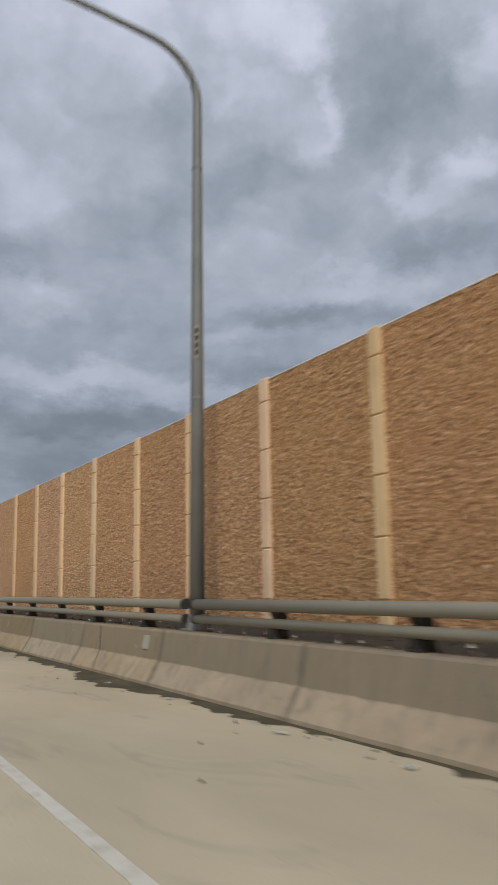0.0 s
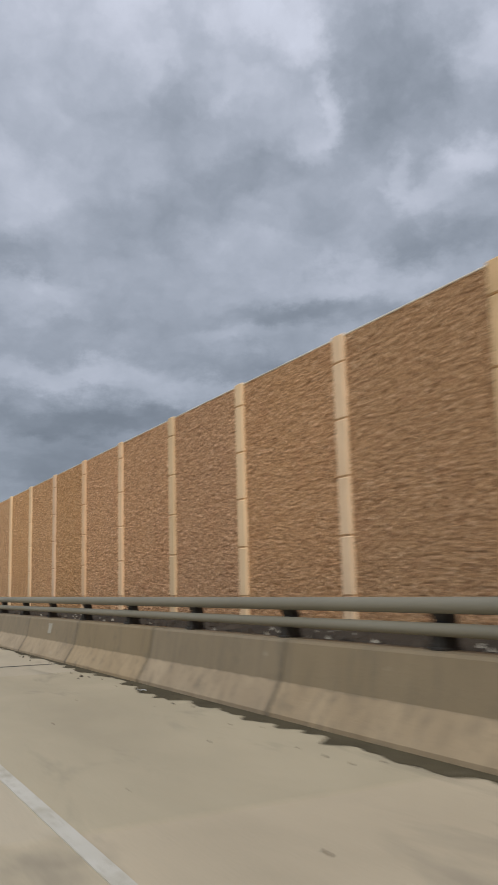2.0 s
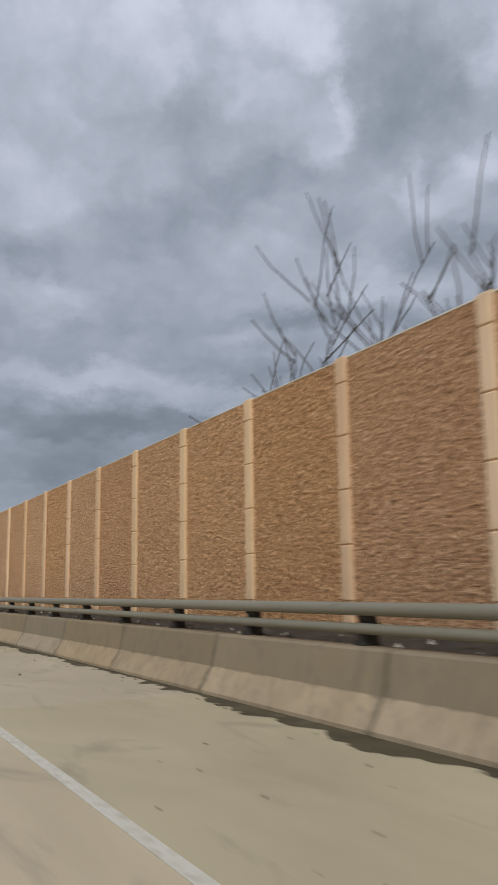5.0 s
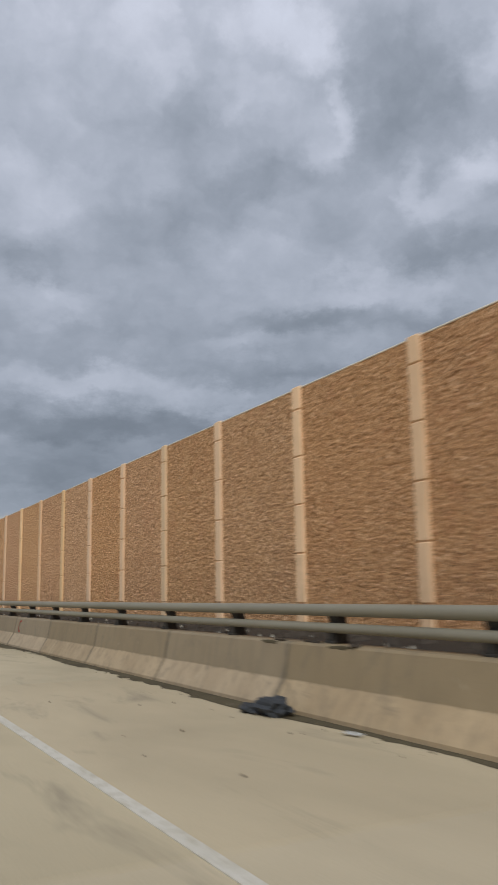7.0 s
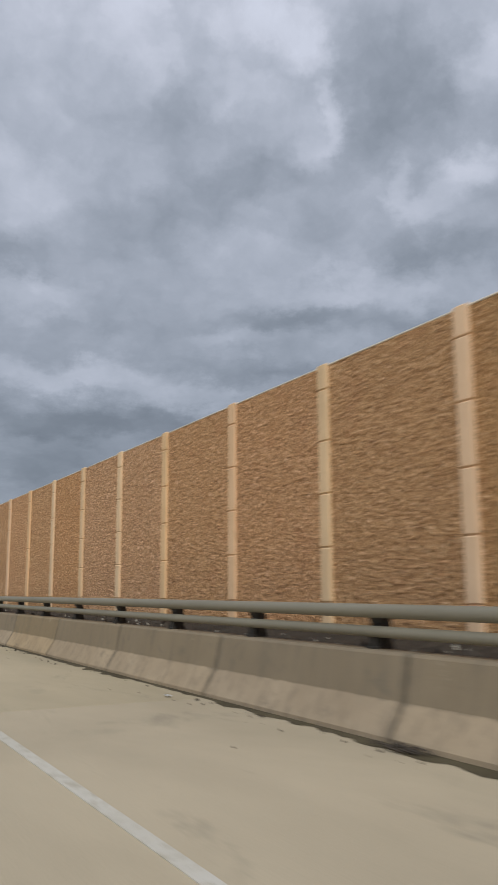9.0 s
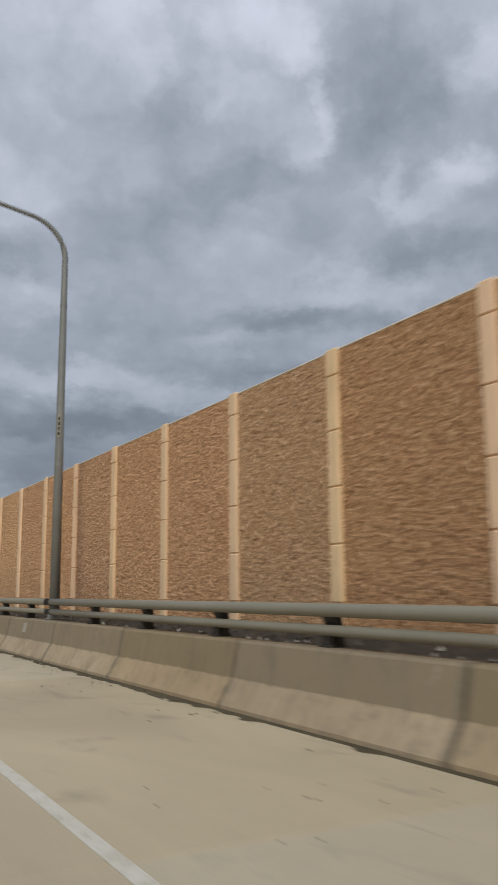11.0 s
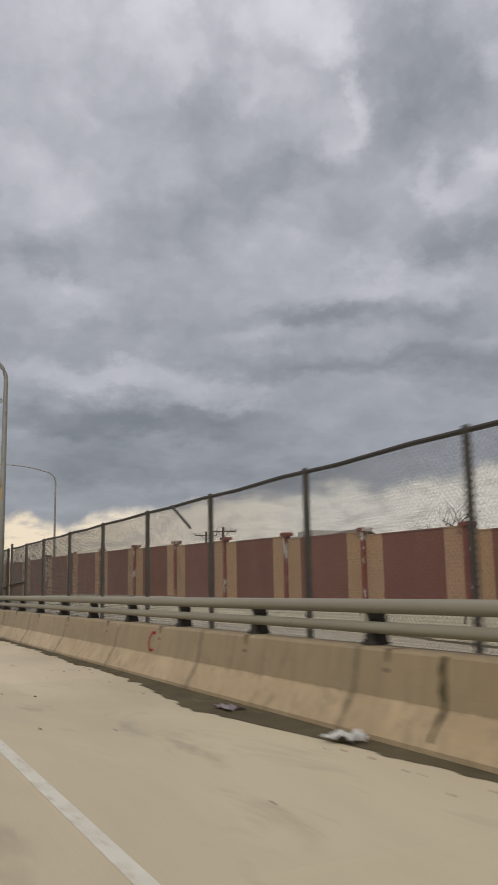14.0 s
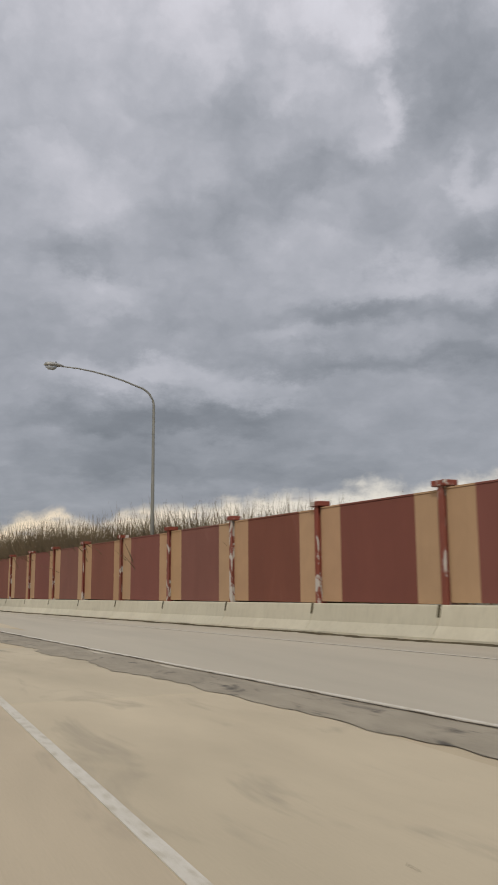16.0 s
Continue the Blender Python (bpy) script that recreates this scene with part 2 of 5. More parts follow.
M_RUST = surface("peeling_red_paint", (0.25, 0.062, 0.042), (0.17, 0.042, 0.028), 0.75, 40, 3, 0.3, shift=0.2, stain=(0.50, 0.46, 0.42), stain_at=(0.55, 0.58), stain_scale=1.7, stretch=(1, 1, 0.5))
M_WHITEB = surface("pale_barrier_concrete", (0.62, 0.58, 0.45), (0.50, 0.46, 0.35), 0.85, 40, 0.8, 0.25, shift=0.15, streak=0.2)
M_SOIL = surface("ground_soil", (0.16, 0.135, 0.09), (0.09, 0.08, 0.055), 0.95, 3, 0.05, 0.5, space="World", stain=(0.13, 0.13, 0.07), stain_at=(0.5, 0.65), stain_scale=0.3)
M_BARK = surface("bare_bark", (0.085, 0.068, 0.052), (0.048, 0.039, 0.031), 0.9, 20, 3, 0.3)
M_BRUSH = surface("dry_brush", (0.21, 0.155, 0.085), (0.10, 0.078, 0.048), 0.9, 20, 0.3, 0.0, space="World")
M_WOOD = surface("pole_wood", (0.085, 0.07, 0.055), (0.05, 0.042, 0.035), 0.85, 30, 1.5, 0.3, stretch=(1, 1, 0.1))
M_HOUSE_GREY = surface("grey_stucco", (0.24, 0.22, 0.19), (0.18, 0.165, 0.145), 0.9, 10, 0.3, 0.2)
M_HOUSE_WHITE = surface("pale_siding", (0.52, 0.50, 0.46), (0.43, 0.41, 0.375), 0.85, 10, 0.4, 0.2, stretch=(0.3, 0.3, 6), shift=0.4)
M_ROOF = surface("roof_shingle", (0.19, 0.178, 0.162), (0.13, 0.12, 0.11), 0.9, 12, 1, 0.4, shift=0.4)
M_SIGN_RED = surface("sign_red", (0.26, 0.03, 0.022), (0.20, 0.022, 0.017), 0.5, 30, 2, 0.05)
M_WHITE = surface("white_plastic", (0.78, 0.78, 0.76), (0.68, 0.68, 0.66), 0.45, 20, 3, 0.05)
M_BLACK = surface("black_plastic", (0.025, 0.027, 0.03), (0.015, 0.016, 0.018), 0.4, 15, 4, 0.3)
M_LILAC = surface("lilac_cloth", (0.50, 0.45, 0.475), (0.36, 0.315, 0.335), 0.9, 30, 5, 0.3)
M_CARD = surface("brown_cardboard", (0.36, 0.23, 0.13), (0.26, 0.16, 0.09), 0.85, 25, 5, 0.3)
M_YELLOW = surface("yellow_wrapper", (0.52, 0.30, 0.06), (0.40, 0.22, 0.05), 0.6, 20, 5, 0.2)
M_RED = surface("red_spray_paint", (0.58, 0.065, 0.05), (0.42, 0.07, 0.05), 0.8, 40, 5, 0.1)
M_DENIM = surface("dark_cloth", (0.055, 0.06, 0.068), (0.03, 0.033, 0.038), 0.9, 40, 4, 0.4)
M_TAIL = surface("worn_barrier_concrete", (0.49, 0.375, 0.24), (0.34, 0.262, 0.168), 0.86, 45, 0.9, 0.3, stain=(0.20, 0.158, 0.105), stain_at=(0.60, 0.74), stain_scale=2.2)
M_STRAP = surface("rusty_strap", (0.20, 0.155, 0.105), (0.13, 0.098, 0.068), 0.8, 40, 3, 0.2, metal=0.2)
M_STRIP = surface("faded_number_strip", (0.34, 0.31, 0.24), (0.24, 0.215, 0.165), 0.7, 40, 6, 0.1)
M_BOWL = surface("clouded_plastic", (0.40, 0.43, 0.46), (0.33, 0.355, 0.38), 0.3, 8, 2, 0.0)
M_PLATE = surface("pale_cover_plate", (0.44, 0.41, 0.34), (0.34, 0.31, 0.25), 0.7, 40, 3, 0.1)


def barrier_concrete():
    """Old cast concrete: paler at the foot, darker above, grimy and spalled at the joints."""
    m = bpy.data.materials.new("barrier_concrete")
    m.use_nodes = True
    n = Nodes(m.node_tree)
    own = n.add("ShaderNodeTexCoord").outputs["Object"]
    rnd = n.add("ShaderNodeObjectInfo").outputs["Random"]
    at = n.vmath("ADD", own, n.add("ShaderNodeCombineXYZ", {0: n.math("MULTIPLY", rnd, 31.0), 1: n.math("MULTIPLY", rnd, 53.0), 2: 0.0}).outputs[0])
    xyz_ = n.add("ShaderNodeSeparateXYZ", {0: own})
    coarse, fine = n.noise(at, 1.1, 5.0, 0.6, 0.5), n.noise(at, 45.0, 5.0, 0.65)
    col = n.mix(n.range(coarse, 0.32, 0.68), (0.37, 0.282, 0.180), (0.475, 0.368, 0.240))
    # darker upper part with a ragged lower edge, slightly weaker farther along the road
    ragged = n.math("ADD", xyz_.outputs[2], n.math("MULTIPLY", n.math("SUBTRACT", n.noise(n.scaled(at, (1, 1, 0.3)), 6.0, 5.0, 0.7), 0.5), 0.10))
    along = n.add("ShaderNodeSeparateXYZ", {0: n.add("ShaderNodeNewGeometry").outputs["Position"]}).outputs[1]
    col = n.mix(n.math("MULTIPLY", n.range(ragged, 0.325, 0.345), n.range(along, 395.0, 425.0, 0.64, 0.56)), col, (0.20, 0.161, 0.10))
    runs = n.noise(n.scaled(at, (1, 1, 0.07)), 8.0, 4.0, 0.6)
    col = n.mix(n.math("MULTIPLY", n.range(runs, 0.5, 0.72), 0.5), col, (0.16, 0.135, 0.10))
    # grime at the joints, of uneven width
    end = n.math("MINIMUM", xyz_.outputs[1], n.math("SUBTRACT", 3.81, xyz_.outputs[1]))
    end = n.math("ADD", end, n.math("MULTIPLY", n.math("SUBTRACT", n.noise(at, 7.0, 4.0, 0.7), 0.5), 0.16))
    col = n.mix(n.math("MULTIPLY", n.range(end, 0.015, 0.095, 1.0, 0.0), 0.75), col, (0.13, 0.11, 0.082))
    spots = n.noise(at, 2.6, 7.0, 0.7, 0.6)
    col = n.mix(n.math("MULTIPLY", n.range(spots, 0.56, 0.66), 0.48), col, (0.17, 0.145, 0.105))
    col = n.mix(n.math("MULTIPLY", n.range(spots, 0.36, 0.30), 0.5), col, (0.52, 0.46, 0.35))
    col = n.mix(n.math("MULTIPLY", n.range(fine, 0.3, 0.7), 0.22), col, (0.20, 0.17, 0.12))
    col = n.add("ShaderNodeHueSaturation", {"Saturation": n.range(n.math("FRACT", n.math("MULTIPLY", rnd, 7.3)), 0, 1, 0.9, 1.1),
                                            "Value": n.range(n.math("FRACT", n.math("MULTIPLY", rnd, 13.7)), 0, 1, 0.98, 1.08), "Color": col}).outputs[0]
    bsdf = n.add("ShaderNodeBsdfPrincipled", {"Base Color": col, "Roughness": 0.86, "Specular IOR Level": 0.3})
    bp = n.add("ShaderNodeBump", {"Strength": 0.35, "Distance": 0.012, "Height": n.math("ADD", fine, n.math("MULTIPLY", spots, 0.8))})
    n.tree.links.new(bp.outputs[0], bsdf.inputs["Normal"])
    n.add("ShaderNodeOutputMaterial", {0: bsdf.outputs[0]})
    return m


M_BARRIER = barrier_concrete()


def split_stone():
    """Rough split-faced stone: chipped, level-running flakes, each panel of its own tint."""
    m = bpy.data.materials.new("split_stone")
    m.use_nodes = True
    n = Nodes(m.node_tree)
    rnd = n.add("ShaderNodeObjectInfo").outputs["Random"]
    at = n.vmath("ADD", n.add("ShaderNodeTexCoord").outputs["Object"], n.add("ShaderNodeCombineXYZ", {0: n.math("MULTIPLY", rnd, 41.0), 1: n.math("MULTIPLY", rnd, 17.0), 2: 0.0}).outputs[0])
    # short level flakes that dip a little, broken by chips
    bent = n.vmath("ADD", at, n.vmath("MULTIPLY", n.vmath("SUBTRACT", n.add("ShaderNodeTexNoise", {"Vector": at, "Scale": 1.6, "Detail": 3.0}).outputs[1], (0.5, 0.5, 0.5)), (0.2, 0.2, 0.2)))
    flake = n.noise(n.scaled(bent, (1, 0.5, 1.25)), 27.0, 6.0, 0.72, 0.3)
    chip = n.noise(n.scaled(at, (1, 0.6, 1.5)), 75.0, 4.0, 0.7, 0.2)
    broad = n.noise(at, 0.9, 4.0, 0.6)
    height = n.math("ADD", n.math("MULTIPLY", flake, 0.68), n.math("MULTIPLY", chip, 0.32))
    # shade under the flakes and their highlights are painted in by height
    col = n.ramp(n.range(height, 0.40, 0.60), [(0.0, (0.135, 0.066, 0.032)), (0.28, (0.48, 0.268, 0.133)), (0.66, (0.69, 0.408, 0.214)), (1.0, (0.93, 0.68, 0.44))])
    col = n.mix(n.math("MULTIPLY", n.range(broad, 0.35, 0.65), 0.2), col, (0.70, 0.42, 0.205))
    col = n.mix(n.math("MULTIPLY", n.range(n.noise(at, 1.7, 4.0, 0.65, 0.5), 0.55, 0.72), 0.3), col, (0.58, 0.29, 0.16))
    col = n.add("ShaderNodeHueSaturation", {"Hue": n.range(rnd, 0, 1, 0.496, 0.502),
                                            "Saturation": n.range(n.math("FRACT", n.math("MULTIPLY", rnd, 7.3)), 0, 1, 0.98, 1.08),
                                            "Value": n.range(n.math("FRACT", n.math("MULTIPLY", rnd, 13.7)), 0, 1, 0.98, 1.08), "Color": col}).outputs[0]
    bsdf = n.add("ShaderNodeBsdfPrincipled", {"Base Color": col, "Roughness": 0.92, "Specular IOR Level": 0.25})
    bp = n.add("ShaderNodeBump", {"Strength": 1.0, "Distance": 0.07, "Height": height})
    n.tree.links.new(bp.outputs[0], bsdf.inputs["Normal"])
    n.add("ShaderNodeOutputMaterial", {0: bsdf.outputs[0]})
    return m


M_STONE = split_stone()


def pane(name):
    m = bpy.data.materials.new(name)
    m.use_nodes = True
    n = Nodes(m.node_tree)
    b = n.add("ShaderNodeBsdfPrincipled", {"Base Color": (0.03, 0.035, 0.04, 1), "Roughness": 0.08})
    n.add("ShaderNodeOutputMaterial", {0: b.outputs[0]})
    return m


M_PANE = pane("window_glass")


# ---- mesh helpers ----
def mesh_object(name, bm, material, parent=None, label="", smooth=False):
    me = bpy.data.meshes.new(name)
    bm.to_mesh(me)
    bm.free()
    me.materials.append(material)
    if smooth:
        for p in me.polygons:
            p.use_smooth = True
    ob = new(name, me)
    if parent:
        ob.parent = parent
    if label:
        tagged(ob, label)
    return ob


def part(name, bm, material, parent, label="", smooth=False):
    return mesh_object(name, bm, material, parent, label, smooth)


def share(name, ob, parent, at):
    """Another object on the mesh of ob."""
    o = new(name, ob.data)
    o.parent = parent
    o.location = at
    return o


def empty(name, at, label, category, group="", kind=""):
    e = new(name)
    e.empty_display_size = 0.2
    e.location = at
    return tagged(e, label, category, group, kind)


def box(bm, lo, hi, bevel=0.0):
    c, s = (Vector(lo) + Vector(hi)) / 2, Vector(hi) - Vector(lo)
    g = bmesh.ops.create_cube(bm, size=1.0, matrix=Matrix.Translation(c) @ Matrix.Diagonal((*s, 1)))
    if bevel:
        es = list({e for v in g["verts"] for e in v.link_edges})
        bmesh.ops.bevel(bm, geom=es, offset=bevel, segments=1, affect="EDGES")
    return bm


def prism(bm, outline, y0, y1):
    """An outline in x, z drawn out from y0 to y1, closed."""
    va = [bm.verts.new((x, y0, z)) for x, z in outline]
    vb = [bm.verts.new((x, y1, z)) for x, z in outline]
    n = len(outline)
    for i in range(n):
        j = (i + 1) % n
        bm.faces.new((va[i], va[j], vb[j], vb[i]))
    bm.faces.new(va[::-1])
    bm.faces.new(vb)
    bmesh.ops.recalc_face_normals(bm, faces=bm.faces)
    return bm


def tube(bm, path, radii, sides=10, caps=True):
    """A round tube along points, with a radius at each."""
    path = [Vector(p) for p in path]
    if not hasattr(radii, "__len__"):
        radii = [radii] * len(path)
    rings = []
    for i, p in enumerate(path):
        d = (path[min(i + 1, len(path) - 1)] - path[max(i - 1, 0)]).normalized()
        u = d.cross(Vector((0, 0, 1)) if abs(d.z) < 0.9 else Vector((0, 1, 0))).normalized()
        v = d.cross(u)
        rings.append([bm.verts.new(p + radii[i] * (math.cos(2 * math.pi * k / sides) * u + math.sin(2 * math.pi * k / sides) * v)) for k in range(sides)])
    for r0, r1 in zip(rings, rings[1:]):
        for k in range(sides):
            bm.faces.new((r0[k], r0[(k + 1) % sides], r1[(k + 1) % sides], r1[k]))
    if caps:
        bm.faces.new(rings[0][::-1])
        bm.faces.new(rings[-1])
    bmesh.ops.recalc_face_normals(bm, faces=bm.faces)
    return bm


def lump(bm, at, size, seed=0, rough=0.3, detail=2):
    g = bmesh.ops.create_icosphere(bm, subdivisions=detail, radius=1.0)
    off = Vector((seed * 3.1, seed * 1.7, seed * 0.9))
    for v in g["verts"]:
        k = 1 + rough * noise.noise(v.co * 1.6 + off) + rough * 0.5 * noise.noise(v.co * 4.3 + off)
        v.co = Vector(at) + Vector((v.co.x * size[0], v.co.y * size[1], v.co.z * size[2])) * k
    return bm


def sheet(bm, at, sx, sy, seed, lift=0.05, turn=0.0, n=7):
    """A crumpled sheet of cloth, paper or foil, with thickness from its folds."""
    rot = Matrix.Rotation(turn, 3, "Z")
    vs = []
    for i in range(n):
        for j in range(n):
            u, v = i / (n - 1) - 0.5, j / (n - 1) - 0.5
            p = Vector((u * sx, v * sy, 0))
            e = Vector((u * 3 + seed, v * 3 - seed, seed * 0.7))
            p += 0.12 * max(sx, sy) * Vector((noise.noise(e), noise.noise(e + Vector((9, 0, 0))), 0))
            p.z = 0.012 + lift * (0.5 + 0.9 * noise.noise(e * 1.7 + Vector((0, 5, 0))))
            p.z = max(0.006, p.z)
            vs.append(bm.verts.new(Vector(at) + rot @ p))
    top = [bm.faces.new((vs[i * n + j], vs[(i + 1) * n + j], vs[(i + 1) * n + j + 1], vs[i * n + j + 1])) for i in range(n - 1) for j in range(n - 1)]
    bmesh.ops.solidify(bm, geom=top, thickness=0.004)
    return bm


def wobble(y, seed=0.0, scale=1.0):
    return noise.noise(Vector((seed, y * scale, seed * 2.3)))


# ---- the ramp beside the road: its wall's line and heights ----
def ramp_wall_x(y):
    t = min((y - 545.0) / 50.0, 1.1)
    x = 15.21 - 5.416 * t + 0.089 * t * t + 0.13 * t ** 3
    if t > 0:
        x -= max(0.0, 0.132 - 0.22 * t)
    elif t > -1.5:
        x += -0.132 + 0.12 * t + 0.023 * t * t + 0.62 * t ** 3
    else:
        x = 20.74 - 3.5 * (t + 1.5)
    over = max(0.0, y - 600.0)
    return x - (2.6 * (1 - math.exp(-over / 28.0)))


def ramp_wall_top(y):
    u = (545.0 - y) / 50.0
    return max(3.81 - 1.02 * u * u if u > 0 else 3.81 + 0.4 * u, -1.9)


def ramp_z(y):
    return ramp_wall_top(y) - 3.70


def ramp_top(y):
    """The height of the slip road's surface."""
    return min(ramp_z(y), 0.0) + 0.022


def ramp_near_x(y):
    return 6.4 if y < 541 else max(-2.0, 5.35 - 0.098 * max(0.0, y - 552.0)) + max(0.0, 550.0 - y) * 0.11


LOW = -5.2  # the streets beyond


# ---- ground ----
def ground_z(x, y):
    side = ramp_wall_x(min(max(y, 380.0), 900.0))
    rz = ramp_z(y) - 0.12
    if x <= 5.0:
        left = min(1.0, max(0.0, (-16.0 - x) / 12.0))
        return -0.3 + (LOW + 0.3) * left
    if x <= 7.0:
        k = (x - 5.0) / 2.0
        return -0.3 + (min(rz, -0.3) + 0.3) * k
    if x <= side + 1.2:
        return min(rz, -0.12)
    k = min(1.0, (x - side - 1.2) / 7.0)
    return min(rz, -0.12) + (LOW - min(rz, -0.12)) * k


gx = [-2600, -900, -300, -90, -45, -28, -16, -6, 5.0, 6.0, 7.0]
gx_far = [0.2, 0.6, 0.95, 1.0]
gy = [-2600, -800, -250, -90] + [-40 + 10 * i for i in range(80)] + [800, 900, 1200, 2600]
bm = bmesh.new()
grid = []
for y in gy:
    side = ramp_wall_x(min(max(y, 380.0), 900.0)) + 1.2
    xs = gx + [7.0 + (side - 7.0) * k for k in gx_far] + [side + d for d in (2, 4, 7.5, 20, 60, 200, 700, 2600)]
    grid.append([bm.verts.new((x, y, ground_z(x, y))) for x in xs])
for r0, r1 in zip(grid, grid[1:]):
    for i in range(len(r0) - 1):
        bm.faces.new((r0[i], r0[i + 1], r1[i + 1], r1[i]))
tagged(mesh_object("ground", bm, M_SOIL), "brown soil and thin winter grass sloping down from the road", "ground", kind="structure")

# ---- the road ----
SLAB, ROAD_END = 9.14, 690.0
road = empty("road", (0, 0, 0), "pale tan concrete motorway lanes and shoulder with transverse joints", "road", kind="structure")
bm = bmesh.new()
box(bm, (-13.0, -60, -0.28), (4.34, ROAD_END + 60, -0.035))
part("joint_bed", bm, M_JOINT, road, "dark joint filler between the slabs")
lanes = [(1.512, 4.30), (-2.19, 1.50)]
for lo, hi in lanes:
    bm = bmesh.new()
    box(bm, (lo, 0.006, -0.25), (hi, SLAB - 0.006, 0.0), 0.006)
    first = part("slab", bm, M_SLAB, road)
    first.location = (0, -3 * SLAB, 0)
    for i in range(-2, 74):
        share("slab", first, road, (0, i * SLAB, 0))
bm = bmesh.new()
for i in range(-3, 74):
    for lo, hi in ((-5.89, -2.20), (-9.59, -5.90), (-12.9, -9.60)):
        box(bm, (lo, i * SLAB + 0.006, -0.25), (hi, (i + 1) * SLAB - 0.006, 0.0))
tagged(part("outer_slabs", bm, M_SLAB, road), kind="stuff")
bm = bmesh.new()
box(bm, (1.42, -40, 0.0), (1.525, ROAD_END, 0.006))
tagged(mesh_object("edge_line", bm, M_LINE), "worn white edge line along the shoulder", "road marking", kind="structure")
for x in (-2.2, -5.9):
    bm = bmesh.new()
    for i in range(-2, 56):
        box(bm, (x - 0.06, i * 12.2, 0.0), (x + 0.06, i * 12.2 + 3.05, 0.006))
    tagged(mesh_object("lane_line", bm, M_LINE), "broken white lane line", "road marking", kind="structure")

# dark wet dirt lying along the foot of the barrier, in places spread out into pools
POOLS = [(44.5, 0.3, 2.2), (61.3, 0.5, 2.2), (13.0, 0.2, 3.0), (24.0, 0.12, 2.0), (96.0, 0.25, 1.6), (130.0, 0.35, 1.5), (147.0, 0.22, 1.4), (252.0, 0.25, 2.0), (266.0, 0.22, 1.0), (284.6, 0.35, 0.7), (306.5, 0.3, 1.5),
         (424.0, 0.62, 2.2), (455.5, 0.28, 2.2), (473.0, 0.2, 3.0), (489.5, 0.42, 2.6), (507.5, 0.3, 2.0), (521.0, 0.36, 2.2), (538.5, 0.38, 1.6), (546.5, 0.22, 2.0)]
bm = bmesh.new()
rows_ = []
y = -12.0
while y < 549.9:
    wide = 0.18 + 0.42 * wobble(y, 3.0, 0.11) + 0.22 * wobble(y, 7.0, 0.45) + 0.22 * wobble(y, 1.0, 1.9) + 0.17 * wobble(y, 9.0, 4.7)
    wide = max(0.04, wide)
    if y > 410:
        wide = 0.09 + wide * 0.5
    elif y > 200:
        wide = 0.03 + wide * 0.6
    wide += sum(extra * math.exp(-((y - at) / long_) ** 2) for at, extra, long_ in POOLS)
    ends = 4.312 if y < 549.3 else 4.312 + (y - 549.3) * 0.12
    rows_.append([bm.verts.new((ends, y, 0.014)), bm.verts.new((4.31 - wide * 0.6, y, 0.011)), bm.verts.new((4.31 - wide, y, 0.003))])
    y += 0.11
for r0, r1 in zip(rows_, rows_[1:]):
    for i in range(2):
        bm.faces.new((r0[i + 1], r0[i], r1[i], r1[i + 1]))
tagged(mesh_object("gutter_dirt", bm, M_GUTTER), "dark damp dirt and grit along the foot of the barrier", "dirt", kind="stuff")

# grit and small stones in the gutter
rng = random.Random(5)
verts, faces = [], []
for i in range(2600):
    y = rng.uniform(-8, 552)
    x = 4.30 - abs(rng.gauss(0, 0.26))
    if rng.random() < 0.22:
        x = rng.uniform(1.7, 4.1)
    r = rng.uniform(0.005, 0.016) * (1.9 if rng.random() < 0.06 else 1)
    k = len(verts)
    h = rng.uniform(0.5, 0.9) * r
    for j in range(4):
        q = j * math.pi / 2 + rng.uniform(-0.4, 0.4)
        verts.append((x + math.cos(q) * r * rng.uniform(0.7, 1.5), y + math.sin(q) * r * rng.uniform(0.7, 1.5), 0.004))
    verts.append((x, y, 0.008 + h * 1.4))
    faces += [(k, k + 1, k + 4), (k + 1, k + 2, k + 4), (k + 2, k + 3, k + 4), (k + 3, k, k + 4)]
me = bpy.data.meshes.new("grit")
me.from_pydata(verts, [], faces)
me.materials.append(M_LEDGE)
tagged(new("grit", me), "dark grit and small stones strewn along the shoulder", "grit", kind="stuff")

# ---- the concrete barrier ----
BAR_END, SEG = 540.95, 3.81
PROFILE = [(4.306, 0.0), (4.306, 0.055), (4.475, 0.34), (4.548, 0.725), (4.568, 0.75), (4.85, 0.75), (4.87, 0.725), (4.94, 0.34), (5.08, 0.055), (5.08, 0.0)]
barrier = empty("concrete_barrier", (0, 0, 0), "tan sloped concrete road barrier in jointed lengths, stained", "barrier", kind="structure")


def barrier_piece(length, profile):
    bm = bmesh.new()
    prism(bm, profile, 0.02, length - 0.02)
    ends = [e for e in bm.edges if abs(e.verts[0].co.y - e.verts[1].co.y) < 1e-6 and (e.verts[0].co.z > 0 or e.verts[1].co.z > 0)]
    bmesh.ops.bevel(bm, geom=ends, offset=0.018, segments=1, affect="EDGES")
    return bm


bar_start = BAR_END - SEG * 147
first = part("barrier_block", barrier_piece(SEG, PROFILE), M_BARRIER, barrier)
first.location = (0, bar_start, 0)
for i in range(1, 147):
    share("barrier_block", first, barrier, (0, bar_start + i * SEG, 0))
bm = bmesh.new()
box(bm, (4.59, bar_start, 0.0), (4.83, BAR_END - 0.06, 0.70))
part("joint_core", bm, M_JOINT, barrier, "dark joints between the blocks")
